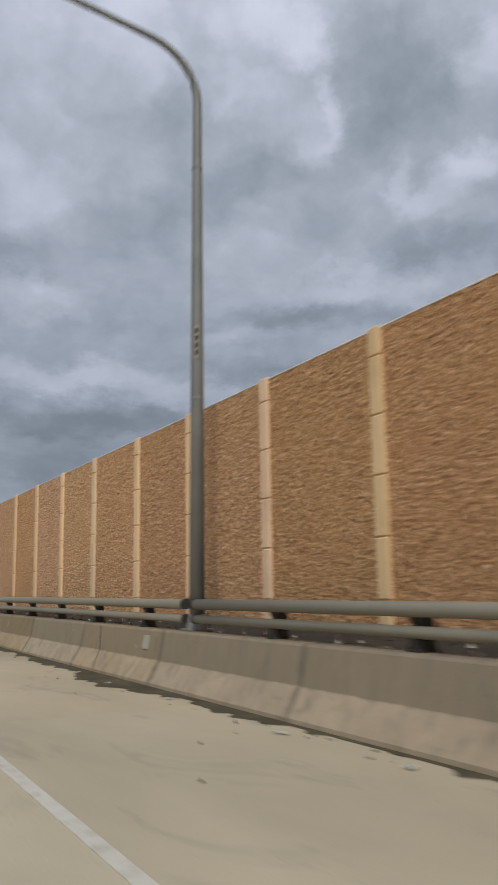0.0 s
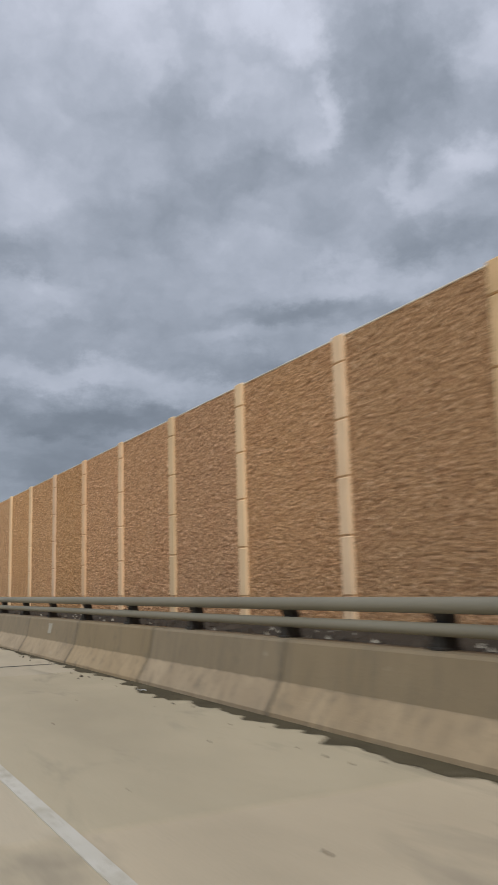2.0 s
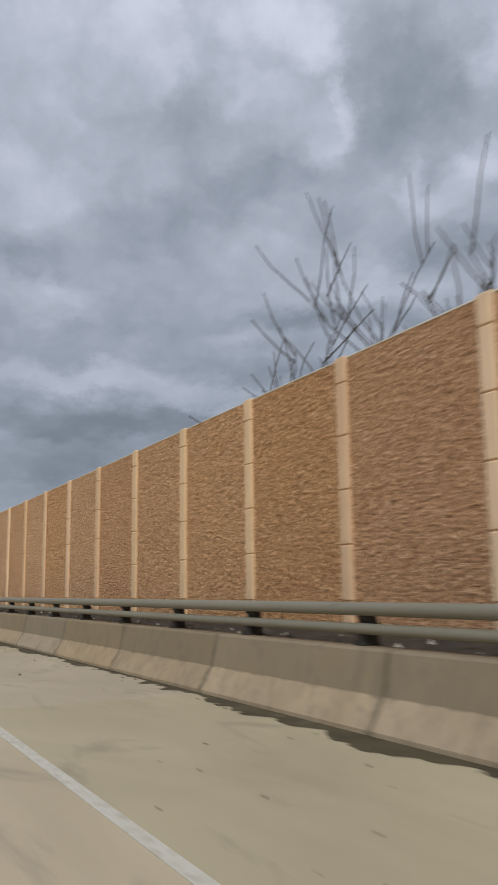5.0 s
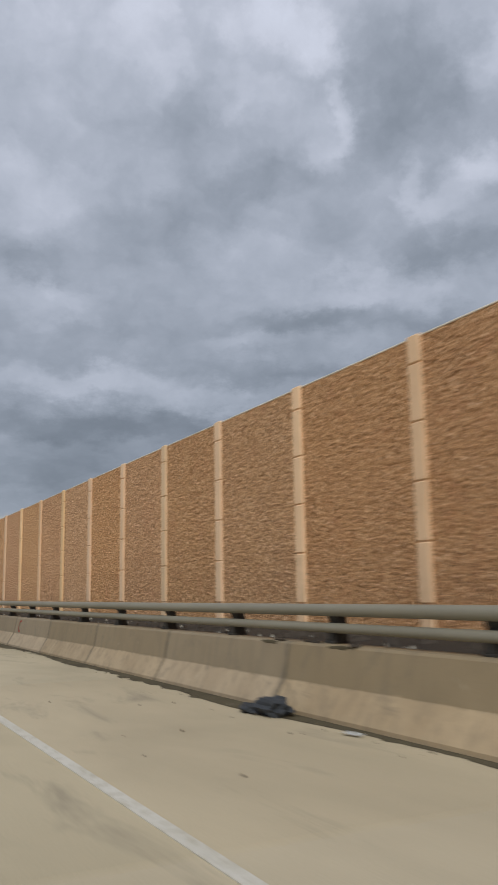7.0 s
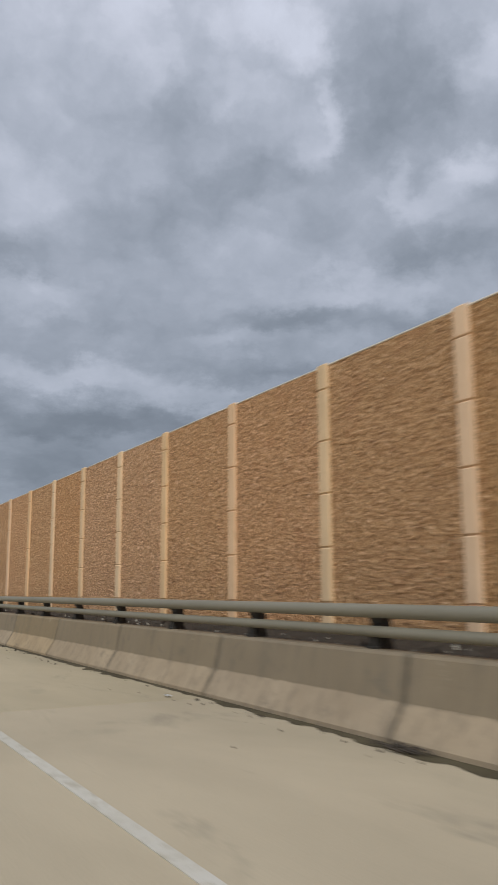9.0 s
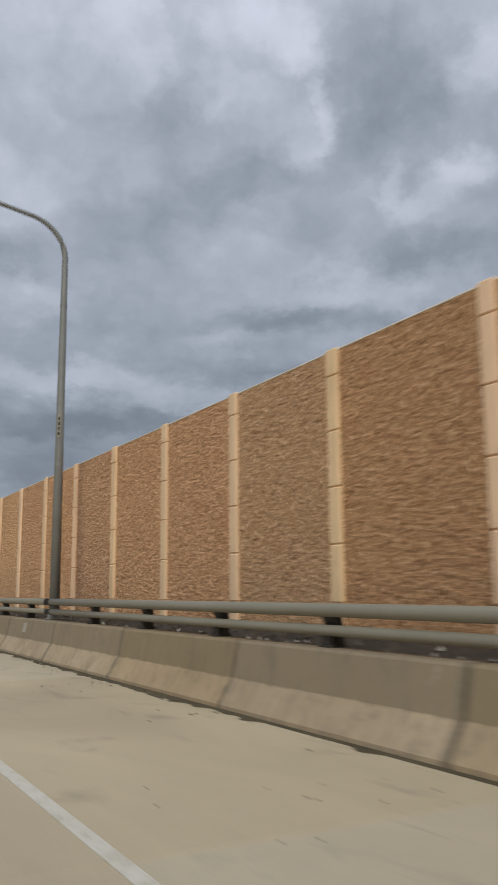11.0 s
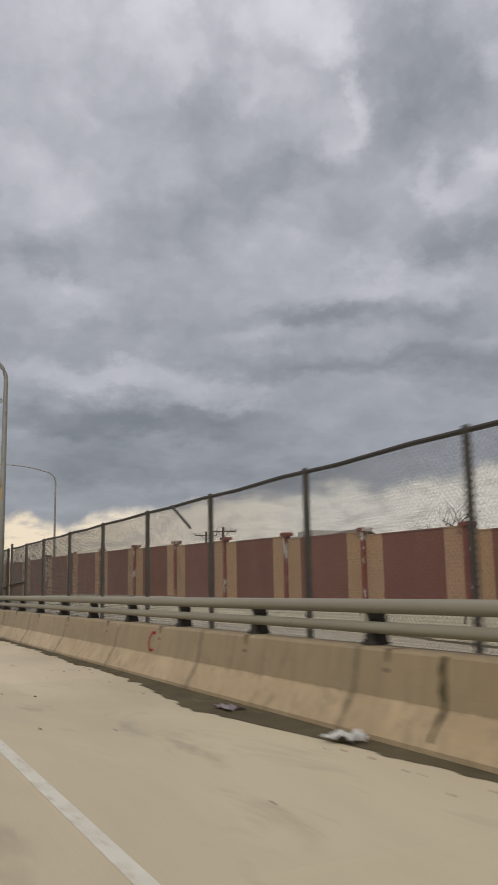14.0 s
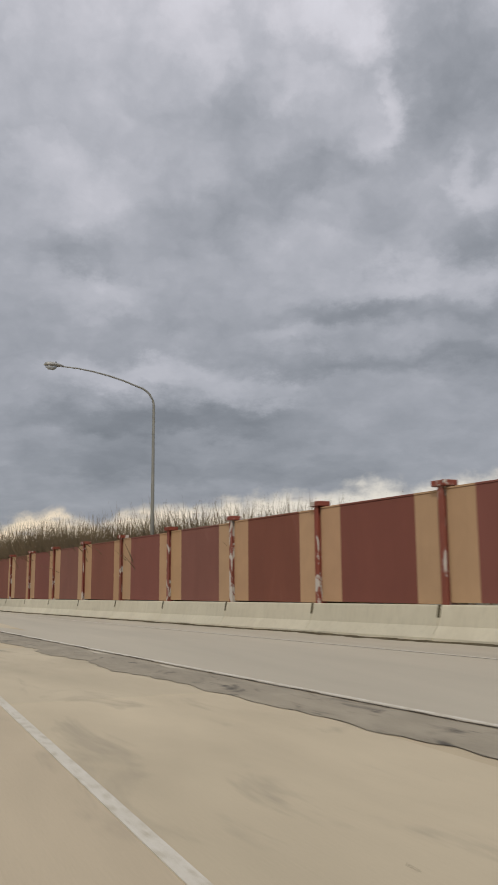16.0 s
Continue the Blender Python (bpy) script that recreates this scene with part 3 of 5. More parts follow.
# the low tail of the barrier, sinking into a rounded nose
bm = bmesh.new()
steps = [(540.97, 0.43), (542.9, 0.42), (545.2, 0.405), (547.4, 0.39), (548.5, 0.37), (549.1, 0.32), (549.5, 0.22), (549.7, 0.08)]
rings = []
for y, h in steps:
    pinch = 0.0 if y < 548 else (y - 548.0) * 0.13
    o = [(4.306 + pinch, 0.0), (4.306 + pinch, 0.05 * h / 0.43), (4.46 + pinch * 0.6, h * 0.93), (4.49 + pinch * 0.6, h), (4.97 - pinch * 0.6, h), (5.0 - pinch * 0.6, h * 0.93), (5.16 - pinch, 0.0)]
    rings.append([bm.verts.new((px, y, pz)) for px, pz in o])
for r0, r1 in zip(rings, rings[1:]):
    for i in range(len(r0)):
        j = (i + 1) % len(r0)
        bm.faces.new((r0[i], r0[j], r1[j], r1[i]))
bm.faces.new(rings[0])
bm.faces.new(rings[-1][::-1])
bmesh.ops.recalc_face_normals(bm, faces=bm.faces)
part("barrier_tail", bm, M_TAIL, barrier, "low rounded end of the barrier")

# the ledge behind the barrier, full of dirt
bm = bmesh.new()
rows_ = []
y = -40.0
while y < 409.2:
    lift = 0.05 * wobble(y, 4.0, 0.35) + 0.05 * wobble(y, 6.0, 1.3)
    rows_.append([bm.verts.new((px, y, pz + (lift * k if pz > 0 else 0.0))) for px, pz, k in ((4.862, 0.0, 0), (4.862, 0.70, 0.3), (5.2, 0.73, 0.8), (5.6, 0.80, 1.0), (5.92, 0.86, 1.2), (6.15, 0.86, 0), (6.15, 0.0, 0))])
    y += 0.4
for r0, r1 in zip(rows_, rows_[1:]):
    for i in range(6):
        bm.faces.new((r0[i], r0[i + 1], r1[i + 1], r1[i]))
bm.faces.new(rows_[-1])
box(bm, (4.95, 409.5, -0.3), (6.05, 544.0, 0.16))
tagged(mesh_object("ledge", bm, M_LEDGE), "dirt-covered ledge between the barrier and the wall", "ledge", kind="structure")
verts, faces = [], []
for i in range(5200):
    y = rng.uniform(-10, 408)
    x = rng.uniform(4.9, 5.7)
    r = rng.uniform(0.015, 0.06)
    k = len(verts)
    turn, long_ = rng.uniform(0, 6.28), rng.choice((1, 1, 2.5, 5))
    zz = 0.70 + (x - 4.9) * 0.14
    for j in range(4):
        q = j * math.pi / 2
        u, v = math.cos(q) * r * long_, math.sin(q) * r
        verts.append((min(5.75, max(4.88, x + u * math.cos(turn) - v * math.sin(turn))), y + u * math.sin(turn) + v * math.cos(turn), zz - 0.02))
    verts.append((x, y, zz + r * rng.uniform(0.5, 1.8)))
    faces += [(k, k + 1, k + 4), (k + 1, k + 2, k + 4), (k + 2, k + 3, k + 4), (k + 3, k, k + 4)]
me = bpy.data.meshes.new("ledge_debris")
me.from_pydata(verts, [], faces)
me.materials.append(M_BARK)
tagged(new("ledge_debris", me), "dead leaves, sticks and crumbs lying on the ledge", "debris", kind="stuff")

verts, faces = [], []
for i in range(1500):
    y = rng.uniform(-10, 408)
    x = 4.88 + abs(rng.gauss(0, 0.3))
    rad_ = rng.uniform(0.010, 0.036)
    k = len(verts)
    zz = 0.71 + (x - 4.9) * 0.14
    for j in range(4):
        q = j * math.pi / 2 + rng.uniform(-0.5, 0.5)
        verts.append((x + math.cos(q) * rad_, y + math.sin(q) * rad_ * rng.uniform(1.0, 2.6), zz - 0.02))
    verts.append((x, y, zz + rad_ * rng.uniform(0.4, 1.2)))
    faces += [(k, k + 1, k + 4), (k + 1, k + 2, k + 4), (k + 2, k + 3, k + 4), (k + 3, k, k + 4)]
me = bpy.data.meshes.new("concrete_crumbs")
me.from_pydata(verts, [], faces)
me.materials.append(M_PLATE)
tagged(new("concrete_crumbs", me), "pale concrete crumbs and paper bits strewn on the ledge", "crumbs", kind="stuff")

# ---- the noise wall of rough stone panels ----
POST_STEP, POST_ZERO, FACE, TOP = 2.757, 7.90, 5.814, 4.341
wall = empty("wall_noise", (0, 0, 0), "tall noise wall of rough brown stone panels between cream concrete posts", "noise wall", kind="structure")


def stone_panel(seed):
    """A panel of rough split stone: chipped ledges that run roughly level."""
    wide, tall = POST_STEP - 0.175, TOP - 0.58
    nx, nz = 76, 120
    bm = bmesh.new()
    vs = []
    for i in range(nx + 1):
        for k in range(nz + 1):
            y, z = wide * i / nx, tall * k / nz
            e = Vector((seed * 5.7, y * 9.0 + 0.7 * noise.noise(Vector((y * 2, z * 2, seed))), z * 20.0 + 1.2 * noise.noise(Vector((y * 0.9, z * 1.3, seed + 4)))))
            c = noise.noise(e) + 0.55 * noise.noise(e * 2.1) + 0.3 * noise.noise(e * 4.3)
            c = c if c > 0 else c * 0.6
            d = 0.017 * c + 0.012 * noise.noise(Vector((seed, y * 1.1, z * 1.1)))
            edge = min(1.0, 8.0 * min(i / nx, 1 - i / nx) + 0.35)
            vs.append(bm.verts.new((-d * edge, y, z + (0.018 * noise.noise(Vector((seed, y * 9.0, 3.0))) if k == nz else 0.0))))
    for i in range(nx):
        for k in range(nz):
            p = i * (nz + 1) + k
            bm.faces.new((vs[p], vs[p + 1], vs[p + nz + 2], vs[p + nz + 1]))
    back = [bm.verts.new((0.12, y, z)) for y, z in ((0, 0), (wide, 0), (wide, tall), (0, tall))]
    bm.faces.new(back)
    top_row = [vs[i * (nz + 1) + nz] for i in range(nx + 1)]
    bm.faces.new(top_row + [back[2], back[3]])
    return bm


def wall_post():
    bm = bmesh.new()
    z = TOP + 0.015
    cuts = [z, z - 0.36, z - 1.07, z - 1.78, z - 2.49, z - 3.20, 0.50]
    for hi, lo in zip(cuts, cuts[1:]):
        box(bm, (0.0, -0.112, lo + 0.006), (0.30, 0.112, hi - 0.006), 0.014)
    box(bm, (0.03, -0.10, 0.5), (0.288, 0.10, z - 0.02))
    return bm


panels = []
for s in range(5):
    me = bpy.data.meshes.new("stone_panel")
    bm = stone_panel(s + 1)
    bm.to_mesh(me)
    bm.free()
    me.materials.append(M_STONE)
    panels.append(me)
me_post = bpy.data.meshes.new("wall_post")
bm = wall_post()
bm.to_mesh(me_post)
bm.free()
me_post.materials.append(M_POST)
me_cap = bpy.data.meshes.new("coping")
bm = bmesh.new()
box(bm, (-0.008, 0, -0.022), (0.15, POST_STEP - 0.19, 0.0), 0.005)
bm.to_mesh(me_cap)
bm.free()
me_cap.materials.append(M_COPING)
# posts set a little off the even step, in metres
ASTRAY = {3: -0.12, 8: 0.09, 9: -0.09, 14: -0.19, 15: -0.07, 18: 0.12, 19: -0.12, 20: -0.07, 28: 0.07, 33: -0.11, 37: 0.17, 39: -0.21,
          40: -0.13, 43: 0.16, 44: -0.16, 50: -0.07, 52: 0.08, 53: 0.12, 81: 0.12, 82: 0.07, 83: -0.2, 84: -0.08, 86: 0.1, 88: -0.09,
          90: 0.08, 92: -0.07, 93: -0.11, 94: -0.1, 96: 0.14, 97: 0.19, 98: -0.1, 100: -0.07, 106: 0.08, 107: -0.13, 110: 0.09, 115: 0.14}
rng = random.Random(11)
for k in range(-10, 146):
    y = POST_ZERO + k * POST_STEP + ASTRAY.get(k, 0.0)
    bay_long = POST_STEP + ASTRAY.get(k + 1, 0.0) - ASTRAY.get(k, 0.0)
    o = new("wall_post", me_post)
    o.parent, o.location = wall, (FACE, y, 0)
    short = 0.235 if k == 37 else 0.0  # twin posts at the wall's expansion joint
    if short:
        o = new("wall_post", me_post)
        o.parent, o.location = wall, (FACE, y + short, 0)
    if k < 145:
        o = new("stone_panel", rng.choice(panels))
        o.parent, o.location, o.scale = wall, (FACE + 0.055, y + 0.0875 + short, 0.56), (1, (bay_long - 0.175 - short) / (POST_STEP - 0.175), 1)
        o = new("coping", me_cap)
        o.parent, o.location, o.scale = wall, (FACE + 0.055, y + 0.095 + short, TOP), (1, (bay_long - 0.19 - short) / (POST_STEP - 0.19), 1)

# ---- lamps along the barrier ----
BENDS = [8.68, 8.45, 8.95, 8.65, 8.65, 8.65, 8.65, 8.65]  # height where each pole begins to bow
LAMPS = [10.91, 64.57, 116.4, 167.8, 223.6, 282.17, 339.5, 397.4, 458.0, 512.0]


LEANS = [0.4, 0.0, -1.6, 0.0, 0.0, -0.6, 0.0, 0.0]  # degrees away from the road


def street_lamp(x, y, base, bend, reach, label, group, tag=False, thick=1.0, rise=0.55, bow=1.4, lean=0.0, turn=0.0):
    """A tapered steel pole that bows over into a long arm with a cobra-head lantern."""
    top = empty("street_lamp", (x, y, base), label, "street lamp", group)
    top.rotation_euler = (0, radians(lean), radians(turn))
    up = bend - base
    bm = bmesh.new()
    pts, rad = [(0, 0, 0.02), (0, 0, up * 0.5), (0, 0, up)], [0.112 * thick, 0.092 * thick, 0.068 * thick]
    for q in range(1, 9):
        w_ = radians(90 * q / 8 * 0.86)
        pts.append((-0.95 * (1 - math.cos(w_)), 0, up + 0.95 * math.sin(w_) * 0.95))
        rad.append((0.068 - 0.0022 * q) * thick)
    x0, _, z0 = pts[-1]
    for q in range(1, 6):
        pts.append((x0 - (reach - 0.95) * q / 5, 0, z0 + rise * (1 - (1 - q / 5) ** bow)))
        rad.append((0.05 - 0.003 * q) * thick)
    tube(bm, pts, rad, 12)
    pole = part("pole", bm, M_LAMP, top, smooth=True)
    bm = bmesh.new()
    box(bm, (-0.17, -0.17, 0.0), (0.17, 0.17, 0.03), 0.006)
    tube(bm, [(0, 0, 0.03), (0, 0, 0.22)], [0.15, 0.118], 12)
    part("base_plate", bm, M_LAMP, top)
    for zz, rb in ((up * 0.41, 0.101), (up * 0.86, 0.082)):
        bm = bmesh.new()
        tube(bm, [(0, 0, zz), (0, 0, zz + 0.035)], [rb * thick, rb * thick - 0.001], 12)
        part("band", bm, M_LAMP, pole)
    hx, hz = pts[-1][0], pts[-1][2]
    bm = bmesh.new()
    g = bmesh.ops.create_uvsphere(bm, u_segments=14, v_segments=8, radius=1.0)
    for v in g["verts"]:
        v.co = Vector((hx - 0.36 + v.co.x * 0.46, v.co.y * 0.19 * (1.1 - 0.4 * v.co.x), hz + 0.02 + v.co.z * (0.13 if v.co.z > 0 else 0.07) * (1.05 - 0.45 * v.co.x)))
    head = part("lantern", bm, M_GALV, top, "grey cobra-head lantern", smooth=True)
    bm = bmesh.new()
    g = bmesh.ops.create_uvsphere(bm, u_segments=12, v_segments=6, radius=1.0)
    for v in g["verts"]:
        v.co = Vector((hx - 0.48 + v.co.x * 0.27, v.co.y * 0.16, hz - 0.03 + min(0.0, v.co.z) * 0.19))
    part("bowl", bm, M_BOWL, head, "clouded plastic bowl", smooth=True)
    bm = bmesh.new()
    tube(bm, [(hx - 0.28, 0, hz + 0.10), (hx - 0.28, 0, hz + 0.19)], 0.04, 8)
    part("photocell", bm, M_BLACK, head)
    if tag:
        bm = bmesh.new()
        tz = up * (0.494 if y > 450 else 0.485)
        bm2 = bmesh.new()
        box(bm2, (-0.036, -0.100 * thick - 0.002, tz), (0.036, -0.092 * thick, tz + 0.50), 0.002)
        strip_ = part("number_strip", bm2, M_STRIP, pole, "pale vertical strip with unreadable dark marks")
        strip_.rotation_euler = (0, 0, radians(-28))
        for q in range(4):
            box(bm, (-0.02, -0.100 * thick - 0.006, tz + 0.05 + q * 0.11), (0.02, -0.100 * thick - 0.0025, tz + 0.12 + q * 0.11))
        tagged(part("marking", bm, M_YELLOW if y > 450 else M_BRACKET, strip_, "row of unreadable bars"), kind="stuff")
        if y > 450:
            bm = bmesh.new()
            box(bm, (-0.20, -0.11, tz + 0.53), (-0.09, -0.06, tz + 0.63), 0.004)
            part("small_flag", bm, M_YELLOW, top, "small yellow tab")
        if y > 500:
            bm = bmesh.new()
            box(bm, (-0.17, -0.05, 8.38), (-0.05, 0.05, 8.43), 0.004)
            box(bm, (-0.20, -0.05, 8.33), (-0.13, 0.05, 8.39), 0.01)
            box(bm, (-0.20, -0.05, 8.44), (-0.13, 0.05, 8.50), 0.01)
            part("sensor", bm, M_GALV, pole, "small grey double sensor clamped to the pole")
        if 200 < y < 300:
            bm = bmesh.new()
            tube(bm, [(0, 0, 0.80), (0, 0, 1.08)], [0.119, 0.118], 14)
            sleeve = part("sleeve", bm, M_PLATE, pole, "pale label sleeve round the pole")
            bm = bmesh.new()
            for q in range(4):
                box(bm, (-0.075 + q * 0.035, -0.124, 0.92), (-0.053 + q * 0.035, -0.112, 0.98))
            part("marking", bm, M_BRACKET, sleeve, "unreadable dark bars")
    return top


for i, y in enumerate(LAMPS[:8]):
    street_lamp(4.86, y, 0.75, BENDS[i], 4.9, "tall grey steel street lamp with bowed arm on the barrier", "lamps along the barrier", tag=True, lean=LEANS[i])
for x, y, bend in ((5.45, 459.2, 9.45), (5.5, 513.6, 9.39)):
    street_lamp(x, y, 0.16, bend, 5.3, "tall grey steel street lamp with bowed arm behind the guard rail", "lamps along the barrier", tag=True, thick=1.2, rise=0.65)
street_lamp(15.1, 547.6, ramp_z(548), 9.72, 4.95, "slender grey street lamp with a bowed arm behind the maroon wall", "lamps along the ramp", thick=0.9, rise=0.55, bow=2.4, turn=-14)
street_lamp(11.6, 585.2, 0.0, 9.7, 4.6, "slender grey street lamp with a bowed arm behind the maroon wall", "lamps along the ramp", thick=0.9, rise=0.65, bow=2.0)
street_lamp(21.1, 486.55, ramp_z(487), 8.1, 2.95, "slender grey street lamp with a bowed arm behind the maroon wall", "lamps along the ramp", thick=0.9, rise=0.42, bow=2.2, turn=10)

# ---- the double-tube rail on the barrier ----
RAIL_X, HIGH_Z, LOW_Z = 4.725, 1.113, 0.915


def bracket_mesh():
    bm = bmesh.new()
    prism(bm, [(4.76, 0.77), (4.87, 0.77), (4.88, 0.93), (4.86, 1.05), (4.80, 1.12), (4.735, 1.12), (4.735, 1.055), (4.775, 0.98), (4.735, 0.94), (4.735, 0.885), (4.765, 0.86)], -0.10, 0.10)
    return bm


def foot_mesh():
    bm = bmesh.new()
    box(bm, (4.69, -0.10, 0.75), (4.90, 0.10, 0.775), 0.004)
    box(bm, (4.72, -0.075, 0.772), (4.775, 0.075, 0.865), 0.006)
    for bx in (4.71, 4.885):
        for by in (-0.075, 0.075):
            tube(bm, [(bx, by, 0.775), (bx, by, 0.80)], 0.012, 6)
    return bm


me_br, me_ft = bpy.data.meshes.new("bracket"), bpy.data.meshes.new("base_plate")
for me, fn, mt in ((me_br, bracket_mesh, M_BRACKET), (me_ft, foot_mesh, M_BRACKET)):
    bm = fn()
    bm.to_mesh(me)
    bm.free()
    me.materials.append(mt)

breaks = [-44.0] + LAMPS + [BAR_END + 0.25]
for y0, y1 in zip(breaks, breaks[1:]):
    span = empty("guard_rail", (0, y0, 0), "grey-green double-tube guard rail on dark brackets, bolted to the barrier", "guard rail", "rails along the barrier")
    lo, hi = 0.06, y1 - y0 - 0.22
    for nm, zz, rr in (("upper_tube", HIGH_Z, 0.068), ("lower_tube", LOW_Z, 0.055)):
        bm = bmesh.new()
        n_ = max(2, int((hi - lo) / 5))
        pts = [(RAIL_X, lo + (hi - lo) * i / n_, zz + 0.008 * wobble(y0 + i * 5.0, zz, 0.13)) for i in range(n_ + 1)]
        tube(bm, pts, rr, 16)
        part(nm, bm, M_RAIL, span, smooth=True)
        for ca, cb_ in ((lo - 0.012, lo + 0.05), (hi - 0.05, hi + 0.012)):
            bm = bmesh.new()
            tube(bm, [(RAIL_X, ca, zz), (RAIL_X, cb_, zz)], rr + 0.006, 16)
            part("end_cap", bm, M_BRACKET, span, "dark end cap")
    yy = 1.72
    while yy < hi - 0.1:
        br = new("bracket", me_br)
        br.parent, br.location = span, (0, yy, 0)
        ft = new("base_plate", me_ft)
        ft.parent = br
        yy += 2.54

# cover plates on the barrier's face just past each lamp
slope = math.atan2(4.548 - 4.475, 0.725 - 0.34)
bm = bmesh.new()
box(bm, (-0.012, -0.11, -0.10), (0.004, 0.11, 0.10), 0.004)
for bz in (-0.075, 0.075):
    for by in (-0.085, 0.085):
        tube(bm, [(-0.011, by, bz), (-0.018, by, bz)], 0.008, 6)
plate = None
for y in LAMPS + [84.6]:
    at = pose(4.516, y + 1.05, 0.56) @ Matrix.Rotation(slope, 4, "Y")
    if plate is None:
        plate = tagged(mesh_object("cover_plate", bm, M_PLATE), "pale square junction cover plate on the barrier face", "cover plate", "cover plates")
        plate.matrix_world = at
    else:
        copy_thing(plate, at)
# hooked steel straps over the barrier's top edge
bm = bmesh.new()
box(bm, (-0.004, -0.025, -0.17), (0.010, 0.025, 0.012), 0.003)
box(bm, (-0.004, -0.025, 0.002), (0.20, 0.025, 0.014), 0.003)
box(bm, (-0.022, -0.04, -0.19), (0.010, 0.04, -0.15), 0.004)
strap = None
y = 413.9
while y < 541:
    at = pose(4.536, y + 0.15 * wobble(y, 2.0), 0.742)
    if strap is None:
        strap = tagged(mesh_object("strap", bm, M_STRAP), "rusty hooked steel strap over the barrier edge", "strap", "straps on the barrier")
        strap.matrix_world = at
    else:
        copy_thing(strap, at)
    y += 2.93

# ---- the chain-link fence ----
FENCE_X, FENCE_TOP, FOOT = 5.843, 2.88, 0.16


def chain_mesh(wide, tall, seed=0):
    """Diagonal wires of a chain-link bay, woven in two layers."""
    verts, faces = [], []
    step, r = 0.075, 0.0044

    def wire(p, q):
        d = (Vector(q) - Vector(p)).normalized()
        u = d.cross(Vector((1, 0, 0))).normalized()
        k = len(verts)
        for c in (p, q):
            for s in (0, 1, 2):
                w_ = 2.094 * s
                o = Vector((math.sin(w_) * r, 0, 0)) + u * math.cos(w_) * r
                verts.append(tuple(Vector(c) + o))
        for s in range(3):
            t_ = (s + 1) % 3
            faces.append((k + s, k + t_, k + 3 + t_, k + 3 + s))

    c = -tall
    while c < wide:
        a0, a1 = max(0.0, c), min(wide, c + tall)
        if a1 - a0 > 0.02:
            wire((-0.002, a0, a0 - c), (-0.002, a1, a1 - c))
            wire((0.002, wide - a0, a0 - c), (0.002, wide - a1, a1 - c))
        c += step
    me = bpy.data.meshes.new("chain_link")
    me.from_pydata(verts, [], faces)
    me.materials.append(M_WIRE)
    return me


def fence(posts, label, ends=()):
    f = empty("chain_link_fence", (FENCE_X, posts[0], FOOT), label, "fence", "fences behind the barrier")
    meshes = {}
    me_pole = None
    for i, y in enumerate(posts):
        tall = FENCE_TOP + (0.13 if i in ends else 0.0) - FOOT
        if me_pole is None or i in ends:
            bm = bmesh.new()
            tube(bm, [(0, 0, 0), (0, 0, tall)], 0.046, 10)
            lump(bm, (0, 0, tall), (0.055, 0.055, 0.045), 1, 0.0, 1)
            o = part("post", bm, M_DARKSTEEL, f)
            if i not in ends:
                me_pole = o.data
        else:
            o = new("post", me_pole)
            o.parent = f
        o.location = (0, y - posts[0], 0)
        if i < len(posts) - 1:
            gap = round(posts[i + 1] - y, 2)
            if gap not in meshes:
                meshes[gap] = chain_mesh(gap - 0.09, 2.52)
            o = new("chain_link", meshes[gap])
            o.parent, o.location = f, (-0.02, y - posts[0] + 0.045, 0.18)
    bm = bmesh.new()
    n_ = len(posts) * 2
    tube(bm, [(0, (posts[-1] - posts[0]) * i / n_, FENCE_TOP - FOOT - 0.01 - 0.02 * (i % 2) + 0.01 * wobble(i, 5.0, 0.7)) for i in range(n_ + 1)], 0.03, 8)
    part("top_rail", bm, M_DARKSTEEL, f)
    return f


def strut(f, y0, dy, dz):
    bm = bmesh.new()
    tube(bm, [(-0.06, y0 - f.location.y, FENCE_TOP - FOOT - 0.02), (-0.09, y0 + dy - f.location.y, FENCE_TOP - FOOT - dz)], 0.026, 8)
    part("loose_bar", bm, M_DARKSTEEL, f, "loose steel bar hanging from the top rail")


f1 = fence([408.1] + [458.87 - 3.449 * i for i in range(14, -1, -1)], "dark chain-link fence on steel posts above the barrier", ends=(0, 15))
strut(f1, 427.4, -0.55, 0.6)
bm = bmesh.new()
tube(bm, [(-0.05, 455.42 - f1.location.y, 1.72 - FOOT), (-0.05, 458.87 - f1.location.y, 1.60 - FOOT)], 0.035, 8)
part("mid_rail", bm, M_DARKSTEEL, f1, "sagging middle rail")
f2 = fence([460.5 + 3.365 * i for i in range(0, 15)] + [510.4, 513.2], "dark chain-link fence on steel posts above the barrier, top rail loose", ends=(16,))
strut(f2, 473.15, -0.55, 0.62)
strut(f2, 495.9, -1.0, 0.5)
bm = bmesh.new()
tube(bm, [(-0.05, 0.1, 1.62 - FOOT), (-0.05, 3.4, 1.5 - FOOT)], 0.03, 8)
part("mid_rail", bm, M_DARKSTEEL, f2, "sagging middle rail")
f3 = fence([513.9 + 3.32 * i for i in range(0, 6)] + [533.7, 536.8, 539.75, 542.8], "dark chain-link fence with a leaning gate frame at its end", ends=(8, 9))
bm = bmesh.new()
tube(bm, [(-0.05, 510.4 - f2.location.y, 1.62 - FOOT), (-0.05, 513.2 - f2.location.y, 1.52 - FOOT)], 0.03, 8)
part("mid_rail", bm, M_DARKSTEEL, f2, "sagging middle rail")
bm = bmesh.new()
tube(bm, [(-0.05, 0.0, 1.45 - FOOT), (-0.05, 3.3, 1.4 - FOOT)], 0.03, 8)
part("mid_rail", bm, M_DARKSTEEL, f3, "sagging middle rail")
strut(f3, 521.7, -0.45, 0.55)
gate = bmesh.new()
q0 = f3.location.y
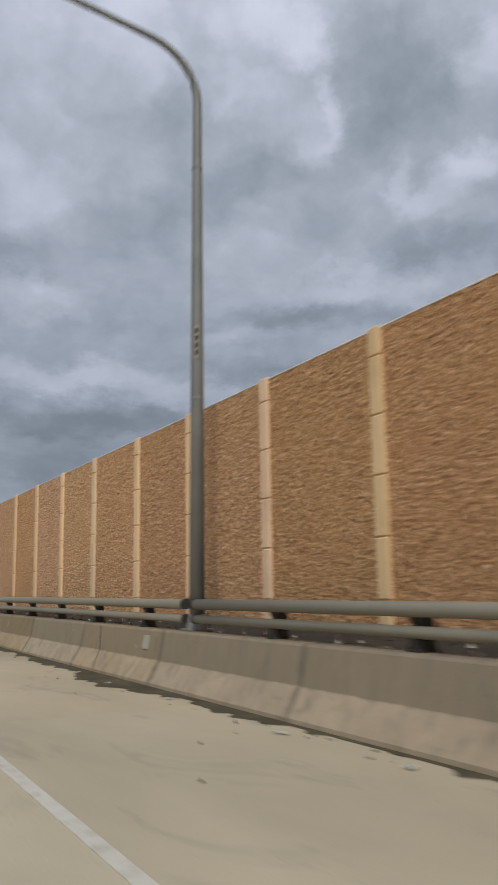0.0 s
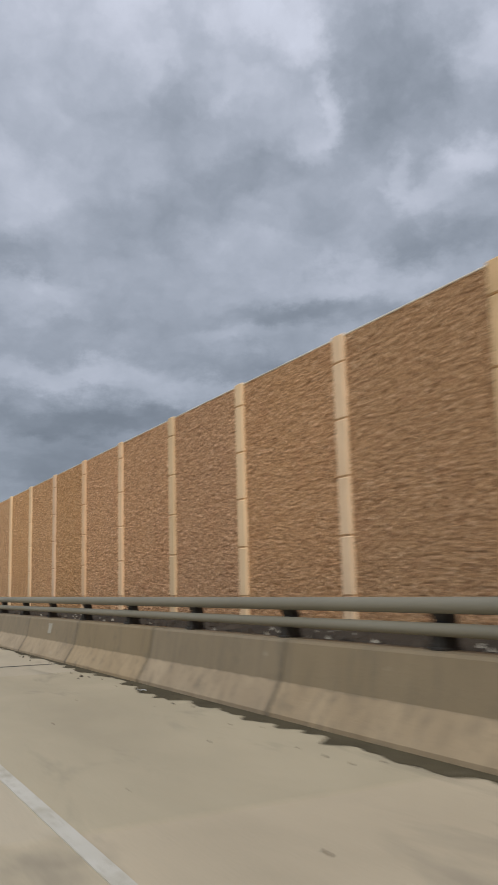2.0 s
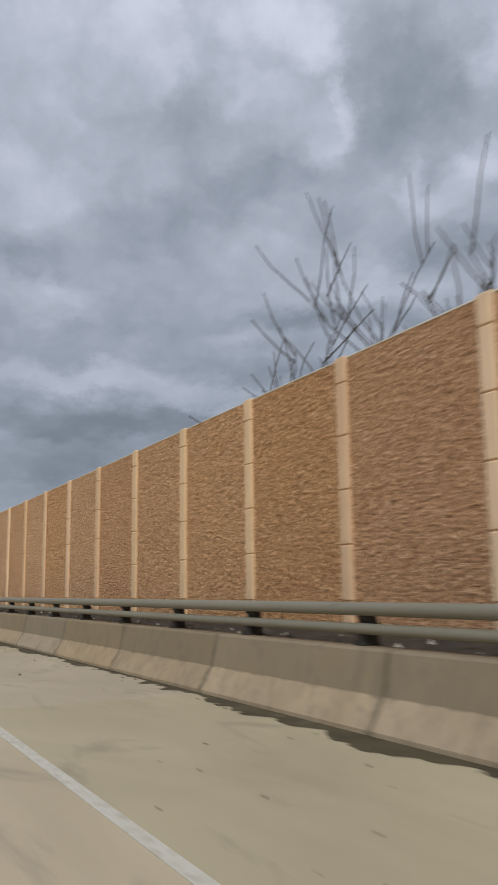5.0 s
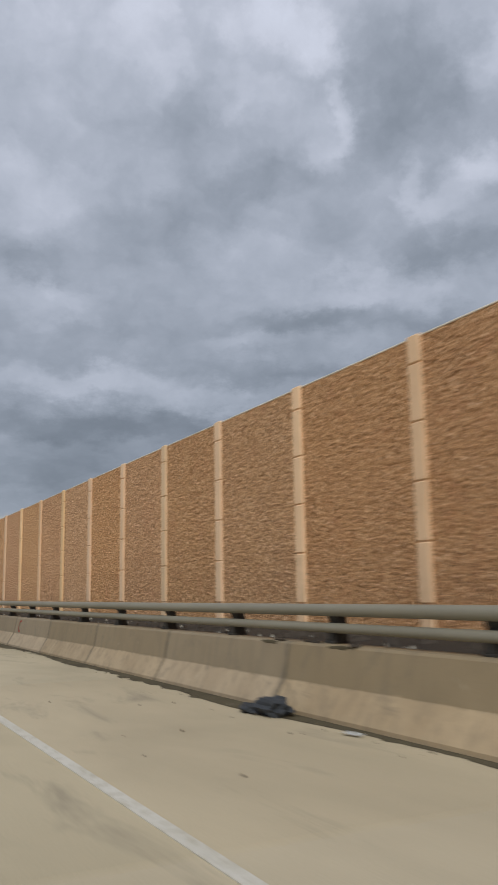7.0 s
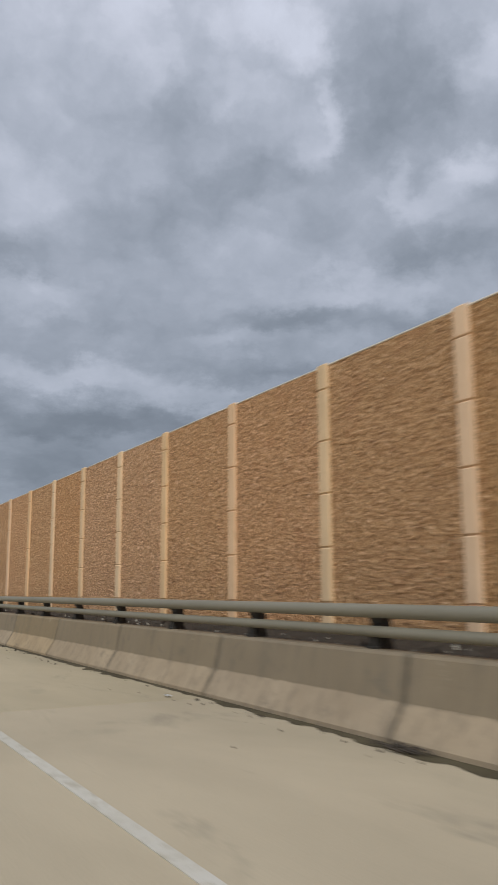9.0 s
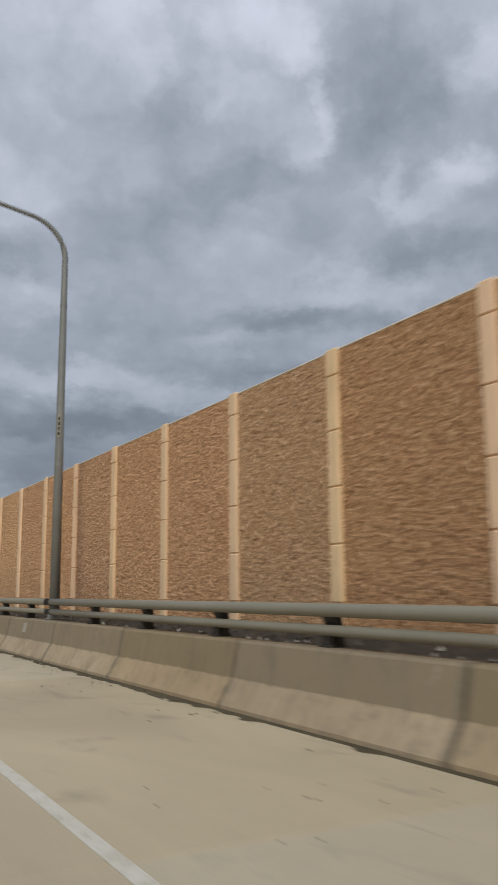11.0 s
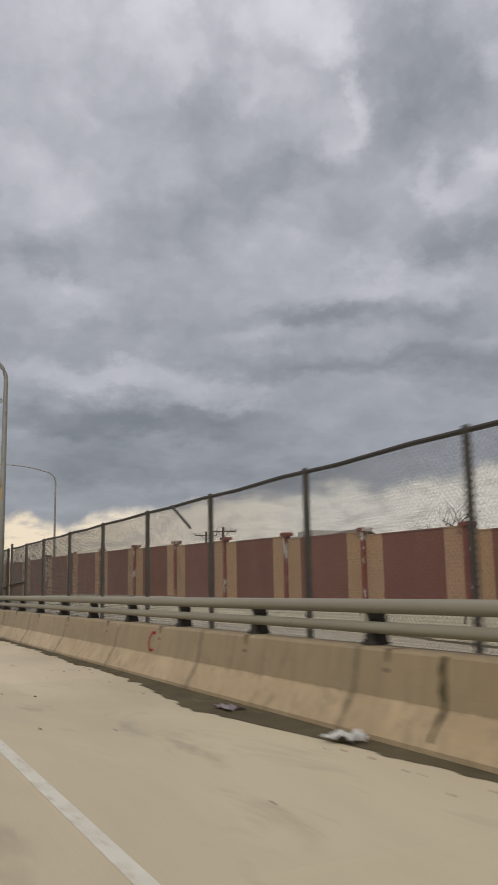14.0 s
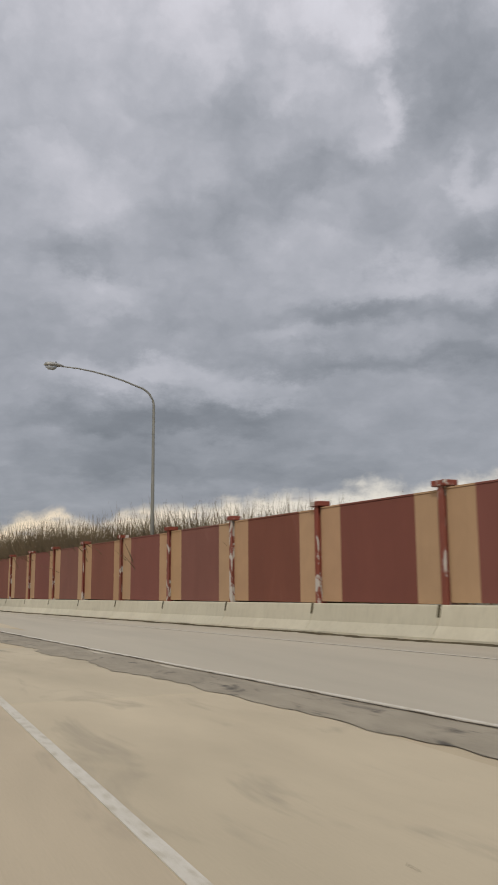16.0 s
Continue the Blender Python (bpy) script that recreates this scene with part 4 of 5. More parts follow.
tube(gate, [(-0.09, 534.6 - q0, 0.2), (-0.09, 535.2 - q0, 2.55), (-0.09, 539.6 - q0, 2.62)], 0.032, 8)
tube(gate, [(-0.09, 535.2 - q0, 1.35), (-0.09, 542.6 - q0, 1.42)], 0.03, 8)
tube(gate, [(-0.09, 537.4 - q0, 0.2), (-0.09, 537.4 - q0, 1.4)], 0.028, 8)
part("gate_frame", gate, M_DARKSTEEL, f3, "leaning steel gate frame")

# ---- the ramp ----
def ramp_near_z(y):
    """Past the barrier's end the slip road's near edge comes level with the motorway."""
    k = min(1.0, max(0.0, (y - 546.0) / 6.0))
    return ramp_top(y) * (1 - k) + 0.014 * k


bm = bmesh.new()
rows_ = []
y = 392.0
while y < 700.0:
    x0, x1 = ramp_near_x(y), ramp_wall_x(y) - 0.3
    z = ramp_top(y)
    near = z if y < 546 else ramp_near_z(y)
    rows_.append([bm.verts.new((x0, y, near - 0.01))] + [bm.verts.new((x0 + 0.04 + (x1 - x0 - 0.04) * k / 6, y, near + (z - near) * k / 6)) for k in range(7)])
    y += 4.0 if y < 540 else 1.0
for r0, r1 in zip(rows_, rows_[1:]):
    for i in range(7):
        bm.faces.new((r0[i], r0[i + 1], r1[i + 1], r1[i]))
tagged(mesh_object("ramp", bm, M_ASPHALT), "grey worn asphalt slip road climbing beside the motorway", "road", kind="structure")


# the paved point between the two roads
bm = bmesh.new()
rows_ = []
y = 541.9
while y < 566.0:
    x1 = max(4.42, ramp_near_x(y) + 0.3)
    rows_.append([bm.verts.new((4.30, y, -0.002)), bm.verts.new((x1, y, -0.004 if y > 549 else min(-0.004, ramp_z(y) + 0.01)))])
    y += 1.0
for r0, r1 in zip(rows_, rows_[1:]):
    bm.faces.new((r0[0], r0[1], r1[1], r1[0]))
tagged(mesh_object("gore_pavement", bm, M_SLAB), "paved point between the motorway and the slip road", "pavement", kind="structure")


def ramp_stripe(name, inner, wide, lift, material, label, category, y0, y1, kind="structure", rag=0.0, seed=0.0):
    bm = bmesh.new()
    rows_ = []
    y = y0
    while y < y1:
        x = inner(y) + rag * (wobble(y, seed, 0.55) + 0.6 * wobble(y, seed, 2.3))
        ww = wide(y) + rag * 0.8 * (wobble(y, seed + 3, 0.8) + 0.6 * wobble(y, seed + 5, 2.9))
        far_z, near_z = ramp_top(y), ramp_near_z(y) if y > 546 else ramp_top(y)
        across = min(1.0, max(0.0, (x - ramp_near_x(y)) / (ramp_wall_x(y) - 0.3 - ramp_near_x(y))))
        z = near_z + (far_z - near_z) * across + lift + 0.003
        rows_.append([bm.verts.new((x, y, z - (0.014 if rag else 0.0))), bm.verts.new((x + ww * 0.5, y, z + (0.012 if rag else 0.0))), bm.verts.new((x + ww, y, z - (0.004 if rag else 0.0)))])
        y += 0.2
    for r0, r1 in zip(rows_, rows_[1:]):
        for i in range(2):
            bm.faces.new((r0[i], r0[i + 1], r1[i + 1], r1[i]))
    return tagged(mesh_object(name, bm, material), label, category, kind=kind)


ramp_stripe("ramp_edge_line", lambda y: ramp_wall_x(y) - 3.55, lambda y: 0.12, 0.004, M_LINE, "worn white edge line on the slip road", "road marking", 470, 690)
ramp_stripe("gore_line", lambda y: ramp_near_x(y) + 0.12, lambda y: 0.08, 0.03, M_LINE, "worn white line where the slip road joins", "road marking", 551, 660)
ramp_stripe("gore_dirt", lambda y: ramp_near_x(y) - 0.85, lambda y: 1.0, 0.004, M_GORE, "broken dark asphalt and dirt between the roads", "dirt", 549.5, 640, "stuff", 0.22, 4.0)
ramp_stripe("ramp_gutter", lambda y: ramp_wall_x(y) - 1.25, lambda y: 0.55, 0.006, M_GUTTER, "dead leaves and dirt along the pale barrier", "dirt", 480, 690, "stuff", 0.22, 8.0)

# ---- the maroon and tan wall ----
BAY, BAY_ZERO = 5.588, 548.059
ramp_wall = empty("wall_ramp", (0, 0, 0), "maroon and tan panelled noise wall on a pale concrete barrier", "noise wall", kind="structure")
W_PROFILE = [(-0.62, 0.0), (-0.62, 0.08), (-0.42, 0.36), (-0.33, 0.84), (-0.31, 0.86), (0.22, 0.86), (0.22, 0.0)]
H_P = 2.80
P_FOOT = 0.89
bays = {}


def simple_mesh(name, build, material):
    bm = bmesh.new()
    build(bm)
    me = bpy.data.meshes.new(name)
    bm.to_mesh(me)
    bm.free()
    me.materials.append(material)
    return me


def stacked(bm, y0, y1):
    """A smooth painted panel."""
    rows_n = 1
    for i in range(rows_n):
        z0, z1 = P_FOOT + H_P * i / rows_n, P_FOOT + H_P * (i + 1) / rows_n
        box(bm, (-0.05, y0, z0 + 0.002), (0.05, y1, z1 - 0.002), 0.003)
    box(bm, (-0.07, y0, P_FOOT + H_P), (0.07, y1, P_FOOT + H_P + 0.05), 0.006)


me_mar = simple_mesh("maroon_panel", lambda bm: stacked(bm, 1.12, BAY - 1.12), M_MAROON)
me_ta = simple_mesh("tan_panel", lambda bm: stacked(bm, 0.10, 1.117), M_TAN)
me_tb = simple_mesh("tan_panel", lambda bm: stacked(bm, BAY - 1.117, BAY - 0.10), M_TAN)
me_mp = simple_mesh("steel_post", lambda bm: (box(bm, (-0.16, -0.10, 0.55), (-0.13, 0.10, 3.83), 0.004), box(bm, (-0.135, -0.018, 0.55), (0.10, 0.018, 3.83)), box(bm, (0.10, -0.10, 0.55), (0.13, 0.10, 3.83), 0.004)), M_RUST)
me_ct = simple_mesh("post_cap", lambda bm: box(bm, (-0.22, -0.27, 3.79), (0.20, 0.27, 3.94), 0.015), M_RUST)
me_wb = simple_mesh("barrier_block", lambda bm: prism(bm, W_PROFILE, 0.012, BAY - 0.012), M_WHITEB)
me_st = simple_mesh("drip_stain", lambda bm: prism(bm, [(-0.336, 0.862), (-0.389, 0.56), (-0.37, 0.56), (-0.318, 0.862)], -0.05, 0.06), M_GUTTER)
for k in range(-26, 28):
    ya, yb = BAY_ZERO + k * BAY, BAY_ZERO + (k + 1) * BAY
    pa = Vector((ramp_wall_x(ya), ya, ramp_z(ya)))
    pb = Vector((ramp_wall_x(yb), yb, ramp_z(yb)))
    d = pb - pa
    stretch_y = Vector((d.x, d.y)).length / BAY
    m = Matrix.Translation(pa) @ Matrix.Rotation(math.atan2(-d.x, d.y), 4, "Z")
    shear = Matrix.Identity(4)
    shear[2][1] = d.z / BAY
    for nm, me in (("maroon_panel", me_mar), ("tan_panel", me_ta), ("tan_panel", me_tb), ("barrier_block", me_wb)):
        o = new(nm, me)
        o.parent = ramp_wall
        # each bay steps with the slope of the road
        o.matrix_world = Matrix.Translation((0, 0, d.z * 0.5)) @ m @ Matrix.Diagonal((1, stretch_y, 1, 1)) if nm != "barrier_block" else m @ Matrix.Rotation(math.atan2(d.z, BAY), 4, "X") @ Matrix.Diagonal((1, stretch_y * 1.001, 1, 1))
    o = new("steel_post", me_mp)
    o.parent, o.matrix_world = ramp_wall, m
    if k > -16:
        o = new("drip_stain", me_st)
        o.parent, o.matrix_world = ramp_wall, m
    cap_ = new("post_cap", me_ct)
    cap_.parent, cap_.matrix_world = ramp_wall, m


# ---- the yield sign on its tall post, behind the fence ----
sign = empty("yield_sign", (6.39, 534.8, ground_z(6.39, 534.8)), "faded red and white triangular yield sign on a pale post", "road sign")
base = -sign.location.z
bm = bmesh.new()
tube(bm, [(0, 0.05, 0.0), (0, 0.05, 3.72 + base)], 0.055, 10)
part("post", bm, M_GALV, sign, "pale steel post")
bm = bmesh.new()
tube(bm, [(0, 0.05, 3.70 + base), (0, 0.05, 3.80 + base)], [0.08, 0.07], 10)
part("post_cap", bm, M_BLACK, sign, "black cap")


def triangle(bm, half, z_top, y0, y1):
    tall = half * 1.62
    prism(bm, [(-half, z_top), (-half + 0.04, z_top + 0.02), (half - 0.04, z_top + 0.02), (half, z_top), (0.025, z_top - tall), (-0.025, z_top - tall)], y0, y1)


bm = bmesh.new()
triangle(bm, 0.40, 2.83 + base, -0.022, -0.015)
plate_red = part("sign_plate", bm, M_SIGN_RED, sign, "red triangular plate")
bm = bmesh.new()
triangle(bm, 0.20, 2.735 + base, -0.027, -0.0225)
part("sign_field", bm, M_PLATE, plate_red, "dull white field")
bm = bmesh.new()
box(bm, (-0.10, -0.030, 2.655 + base), (0.10, -0.0272, 2.695 + base))
part("marking", bm, M_SIGN_RED, plate_red, "faded red bar")

# ---- streets beyond: poles, houses, trees ----


def utility_pole(x, y, top_z, arms=1, arm_dir=0.0, brace=False):
    u = empty("utility_pole", (x, y, LOW), "dark wooden utility pole with crossarm and insulators", "utility pole", "poles along the street")
    tall = top_z - LOW
    bm = bmesh.new()
    tube(bm, [(0, 0, 0), (0, 0, tall)], [0.19, 0.13], 8)
    part("pole", bm, M_WOOD, u)
    for i in range(arms):
        zz = tall - 0.45 - i * 1.3
        bm = bmesh.new()
        c, s = math.cos(arm_dir), math.sin(arm_dir)
        half = 1.35 - 0.25 * i
        tube(bm, [(-c * half, -s * half, zz), (c * half, s * half, zz)], 0.075, 6)
        arm = part("crossarm", bm, M_WOOD, u)
        for q in (-0.92, -0.55, 0.55, 0.92):
            bm = bmesh.new()
            tube(bm, [(c * half * q, s * half * q, zz + 0.06), (c * half * q, s * half * q, zz + 0.26)], [0.05, 0.035], 6)
            part("insulator", bm, M_BRACKET, arm, "small dark insulator")
        bm = bmesh.new()
        for q in (-0.5, 0.5):
            tube(bm, [(0, 0, zz - 0.6), (c * half * q, s * half * q, zz)], 0.03, 5)
        part("brace", bm, M_WOOD, u)
    if brace:
        bm = bmesh.new()
        tube(bm, [(0.5, -0.3, tall - 2.15), (-2.6, 1.4, tall - 1.95)], 0.08, 6)
        tube(bm, [(0, 0, tall - 3.9), (-2.2, 1.2, tall - 2.0)], 0.06, 6)
        part("outrigger", bm, M_WOOD, u, "braced outrigger arm")
    return u


utility_pole(36.0, 454.8, 7.0, 1, -0.65)
utility_pole(38.3, 490.4, 7.4, 1, -0.5)
utility_pole(40.8, 517.1, 8.7, 0, -0.45, brace=True)
utility_pole(61.5, 518.2, 7.8, 2, -0.5)
utility_pole(38.7, 573.3, 7.8, 2, -0.4)
utility_pole(35.5, 561.0, 7.4, 1, -0.35)
utility_pole(52.0, 640.0, 9.0, 1, -0.35)
bm = bmesh.new()
for off in (-1.0, 0.0, 1.0):
    for p, q in (((36.0, 454.8, 6.75), (38.3, 490.4, 7.15)), ((38.3, 490.4, 7.15), (40.8, 517.1, 8.2)), ((36.0, 454.8, 6.75), (35.0, 400.0, 7.2)), ((61.5, 518.2, 7.5), (60, 420, 8.2))):
        p, q = Vector(p) + Vector((off * 0.8, off * 0.6, 0)), Vector(q) + Vector((off * 0.8, off * 0.6, 0))
        tube(bm, [p.lerp(q, t / 8) - Vector((0, 0, 0.8 * 4 * (t / 8) * (1 - t / 8))) for t in range(9)], 0.013, 4)
tagged(mesh_object("overhead_wires", bm, M_BRACKET), "thin black overhead wires sagging between the poles", "wires", kind="stuff")


def window(parent, at, wide, tall, face):
    """A window set in a wall, facing -x (face 0) or -y (face 1)."""
    e = new("window")
    e.parent, e.location = parent, at
    e.rotation_euler = (0, 0, radians(90) if face else 0)
    bm = bmesh.new()
    box(bm, (-0.05, -wide / 2, 0), (0.02, -wide / 2 + 0.09, tall))
    box(bm, (-0.05, wide / 2 - 0.09, 0), (0.02, wide / 2, tall))
    box(bm, (-0.05, -wide / 2 + 0.09, tall - 0.09), (0.02, wide / 2 - 0.09, tall))
    box(bm, (-0.05, -wide / 2 + 0.09, 0), (0.02, wide / 2 - 0.09, 0.09))
    box(bm, (-0.04, -wide / 2 + 0.09, tall / 2 - 0.04), (0.02, wide / 2 - 0.09, tall / 2 + 0.04))
    part("window_frame", bm, M_WHITE, e, "pale frame")
    bm = bmesh.new()
    box(bm, (-0.02, -wide / 2 + 0.09, 0.09), (0.0, wide / 2 - 0.09, tall - 0.09))
    part("pane", bm, M_PANE, e)
    return e


def house(x, y, wide, deep, eave, ridge, material, label, windows=(), flat=False, dormer=False):
    """x, y: the corner nearest the road; wide runs ahead along y, deep away from the road."""
    h = empty("house", (x, y, LOW), label, "house", "houses beyond the ramp")
    e = eave - LOW
    bm = bmesh.new()
    box(bm, (0, 0, 0), (deep, wide, e))
    part("house_wall", bm, material, h)
    bm = bmesh.new()
    if flat:
        box(bm, (-0.12, -0.12, e), (deep + 0.12, wide + 0.12, e + 0.22), 0.02)
    else:
        r = ridge - LOW
        prism(bm, [(-0.3, e - 0.05), (deep / 2, r), (deep + 0.3, e - 0.05), (deep + 0.3, e - 0.2), (deep / 2, r - 0.2), (-0.3, e - 0.2)], -0.3, wide + 0.3)
        prism(bm, [(0, e), (deep, e), (deep / 2, r - 0.2)], 0.02, wide - 0.02)
    part("roof", bm, M_ROOF, h)
    if dormer:
        r = ridge - LOW
        bm = bmesh.new()
        prism(bm, [(0.6, e + 0.2), (deep / 2, e + 0.2), (deep / 2, r + 0.1), (0.6, r + 0.1)], wide * 0.22, wide * 0.38)
        part("dormer", bm, M_HOUSE_WHITE, h)
        window(h, (0.58, wide * 0.30, e + 0.9), wide * 0.08, r - e - 1.2, 0)
    for wy, wz, ww, wt in windows:
        window(h, (-0.02, wy, wz - LOW), ww, wt, 0)
    for wx in (deep * 0.35, deep * 0.7):
        window(h, (wx, -0.02, e - 2.3), 1.0, 1.5, 1)
    return h


house(42.0, 459.2, 9.2, 7.0, 3.75, 3.75, M_HOUSE_GREY, "flat-roofed grey stucco house with tall windows", [(2.2, 0.4, 1.0, 2.0), (6.6, 0.4, 1.0, 2.0)], flat=True)
house(82.0, 540.0, 16, 10, 5.6, 5.6, M_HOUSE_WHITE, "pale sided flat-roofed row house", [(4, 3.4, 1.6, 1.6), (10, 3.4, 1.6, 1.6)], flat=True)
house(84.0, 520.0, 15, 10, 4.6, 7.0, M_HOUSE_WHITE, "pale sided house with a pitched roof", [(5, 2.2, 1.4, 1.6), (10, 2.2, 1.4, 1.6)])
house(54.0, 570.0, 26, 9, 6.4, 8.2, M_HOUSE_WHITE, "grey-white house with a pitched roof and dormer window", [(6, 3.4, 1.3, 1.6), (13, 3.4, 1.3, 1.6)], dormer=True)
house(46.0, 538.0, 13, 9, 5.6, 5.6, M_HOUSE_GREY, "grey flat-roofed house among bare trees", [(4, 3.0, 1.2, 1.6), (9, 3.0, 1.2, 1.6)], flat=True)
house(88.0, 452.0, 14, 10, 0.4, 2.4, M_HOUSE_WHITE, "low pale house with a dark pitched roof", [(5, -1, 1.3, 1.5)])
house(95.0, 490.0, 22, 10, 2.6, 5.0, M_HOUSE_GREY, "long grey house with a dark roof", [(5, 0, 1.3, 1.5), (15, 0, 1.3, 1.5)])
house(110.0, 440.0, 24, 10, 1.8, 4.2, M_HOUSE_WHITE, "pale row house with a dark roof", [(6, -1, 1.3, 1.5), (16, -1, 1.3, 1.5)])
house(70.0, 600.0, 18, 10, 6.0, 8.0, M_HOUSE_GREY, "grey house with a dark pitched roof", [(6, 3, 1.3, 1.5)])


def bare_tree(seed, tall, spread, low_fork=0.22):
    """A leafless tree: a tapered trunk that forks again and again into twigs."""
    rr = random.Random(seed)
    bm_t, bm_c = bmesh.new(), bmesh.new()

    def limb(bm, p, d, length, r, depth):
        pts, rad = [p], [r]
        n_ = 3
        for i in range(1, n_ + 1):
            d = (d + Vector((rr.gauss(0, 0.13), rr.gauss(0, 0.13), rr.gauss(0.045, 0.08)))).normalized()
            pts.append(pts[-1] + d * length / n_)
            rad.append(r * (1 - 0.42 * i / n_))
        tube(bm, pts, rad, 6 if depth < 2 else (4 if depth < 4 else 3), caps=False)
        if depth >= 5:
            return
        kids = rr.choice((3, 4)) if depth < 3 else rr.choice((2, 3))
        for _ in range(kids):
            k = rr.uniform(0.45, 1.0)
            i = min(n_ - 1, int(k * n_))
            at = pts[i].lerp(pts[i + 1], k * n_ - i)
            side = Vector((rr.gauss(0, 1), rr.gauss(0, 1), rr.uniform(-0.1, 0.5))).normalized()
            nd = (d * 0.8 + side * spread + Vector((0, 0, 0.1))).normalized()
            limb(bm_c, at, nd, length * rr.uniform(0.55, 0.8), max(0.011, rad[i] * 0.56), depth + 1)

    base_l = tall * (low_fork + 0.1)
    limb(bm_t, Vector((0, 0, -0.3)), Vector((rr.gauss(0, 0.06), rr.gauss(0, 0.06), 1)).normalized(), base_l, tall * 0.0085, 0)
    k = tall / max(v.co.z for v in bm_c.verts)
    for bm in (bm_t, bm_c):
        bmesh.ops.scale(bm, vec=(k, k, k), verts=bm.verts)
    return bm_t, bm_c


tree_kinds = []
for s, tl, sp, lf in ((3, 13.5, 0.68, 0.10), (8, 13.0, 0.8, 0.09), (15, 12.0, 0.66, 0.11), (5, 12.5, 0.95, 0.2)):
    bt, bc = bare_tree(s, tl, sp, lf)
    t_ = empty("bare_tree", (0, 0, 0), "leafless tree with dark spreading branches", "tree", "bare trees beyond the wall")
    part("trunk", bt, M_BARK, t_)
    part("crown", bc, M_BARK, t_, "fan of bare twigs")
    tree_kinds.append(t_)
# x, y, kind, height of the crown's top, turn
SPOTS = [(28.0, 451.2, 0, 6.5, 0.3), (31.5, 457.0, 2, 4.6, 2.0), (30.0, 468.8, 1, 4.6, 2.2), (38.0, 486.0, 2, 5.4, 1.7), (30.0, 486.0, 0, 5.4, 3.9), (23.4, 494.8, 1, 6.2, 5.6),
         (33.5, 502.0, 0, 6.2, 4.0), (35.0, 515.0, 2, 5.6, 5.0), (36.5, 526.0, 1, 7.0, 0.8), (39.0, 534.0, 0, 6.6, 3.3),
         (60.0, 500.0, 2, 5.5, 0.5), (62.0, 530.0, 2, 6.0, 2.5), (9.2, 176.0, 3, 7.6, 1.2), (9.8, 180.5, 3, 8.2, 3.6), (9.4, 172.5, 3, 6.8, 5.0), (9.5, 169.3, 1, 7.2, 0.6), (9.3, 178.3, 1, 8.0, 2.9), (9.9, 174.6, 1, 7.8, 4.4), (48.0, 548.0, 0, 6.5, 1.9)]
used = set()
TALL = (13.5, 13.0, 12.0, 12.5)
for x, y, kind_, crown_top, turn in SPOTS:
    z = ground_z(x, y)
    size = (crown_top - z) / TALL[kind_]
    m = pose(x, y, z - 0.05) @ (Matrix.Diagonal((0.42, 0.8, 1, 1)) if x < 20 else Matrix.Identity(4)) @ Matrix.Rotation(turn, 4, "Z") @ Matrix.Scale(size, 4)
    if kind_ in used:
        o = copy_thing(tree_kinds[kind_], m)
        o.matrix_world = m
    else:
        used.add(kind_)
        tree_kinds[kind_].matrix_world = m

# thickets of dry brush behind the maroon wall and low scrub by the houses
rng = random.Random(21)
verts, faces = [], []


def twig(p, d, length, r):
    k = len(verts)
    u = d.cross(Vector((0.3, 0.5, 0.1))).normalized() * r
    v = d.cross(u).normalized() * r
    mid = p + d * length * 0.55 + Vector((rng.gauss(0, 0.05), rng.gauss(0, 0.05), 0)) * length
    tip = mid + (d + Vector((rng.gauss(0, 0.2), rng.gauss(0, 0.2), 0.1))) * length * 0.45
    for c, f_ in ((p, 1.0), (mid, 0.7)):
        verts.extend([tuple(c + u * f_), tuple(c - u * 0.5 * f_ + v * f_), tuple(c - u * 0.5 * f_ - v * f_)])
    verts.append(tuple(tip))
    for s in range(3):
        t_ = (s + 1) % 3
        faces.append((k + s, k + t_, k + 3 + t_, k + 3 + s))
        faces.append((k + 3 + s, k + 3 + t_, k + 6))
    return mid


for i in range(7000):
    y = 573.0 + 107.0 * rng.random() ** 1.25
    x = ramp_wall_x(y) + 1.4 + abs(rng.gauss(0, 3.0))
    z0 = ground_z(x, y)
    crown = min(5.3 + 0.05 * (y - 575), 7.2) - 0.03 * max(0.0, y - 630)
    tall = crown + 0.9 * wobble(y + x * 2, 6.0, 0.25) + 0.6 * wobble(y, 2.0, 0.5) - z0 - rng.uniform(0, 1.3)
    p = Vector((x, y, z0))
    d = Vector((rng.gauss(0, 0.12), rng.gauss(0, 0.16), 1)).normalized()
    m_ = twig(p, d, tall * 0.88, 0.04)
    for _ in range(7):
        twig(p + (m_ - p) * rng.uniform(0.6, 1.1), (d + Vector((rng.gauss(0, 0.6), rng.gauss(0, 0.6), 0.1))).normalized(), tall * rng.uniform(0.15, 0.4), 0.032)
me = bpy.data.meshes.new("brush")
me.from_pydata(verts, [], faces)
me.materials.append(M_BRUSH)
tagged(new("brush", me), "thicket of dry leafless brush behind the maroon wall", "brush", kind="stuff")
verts, faces = [], []
for i in range(2600):
    y = rng.uniform(430, 560)
    x = rng.uniform(max(26, ramp_wall_x(y) + 7), 60)
    z0 = ground_z(x, y)
    tall = rng.uniform(1.6, 5.2) * (0.7 + 0.6 * (wobble(y + x, 3.0, 0.2) + 0.5))
    p = Vector((x, y, z0))
    d = Vector((rng.gauss(0, 0.3), rng.gauss(0, 0.3), 1)).normalized()
    m_ = twig(p, d, tall, 0.025)
    for _ in range(2):
        twig(m_, (d + Vector((rng.gauss(0, 0.6), rng.gauss(0, 0.6), 0.2))).normalized(), tall * 0.4, 0.014)
me = bpy.data.meshes.new("scrub")
me.from_pydata(verts, [], faces)
me.materials.append(M_BARK)
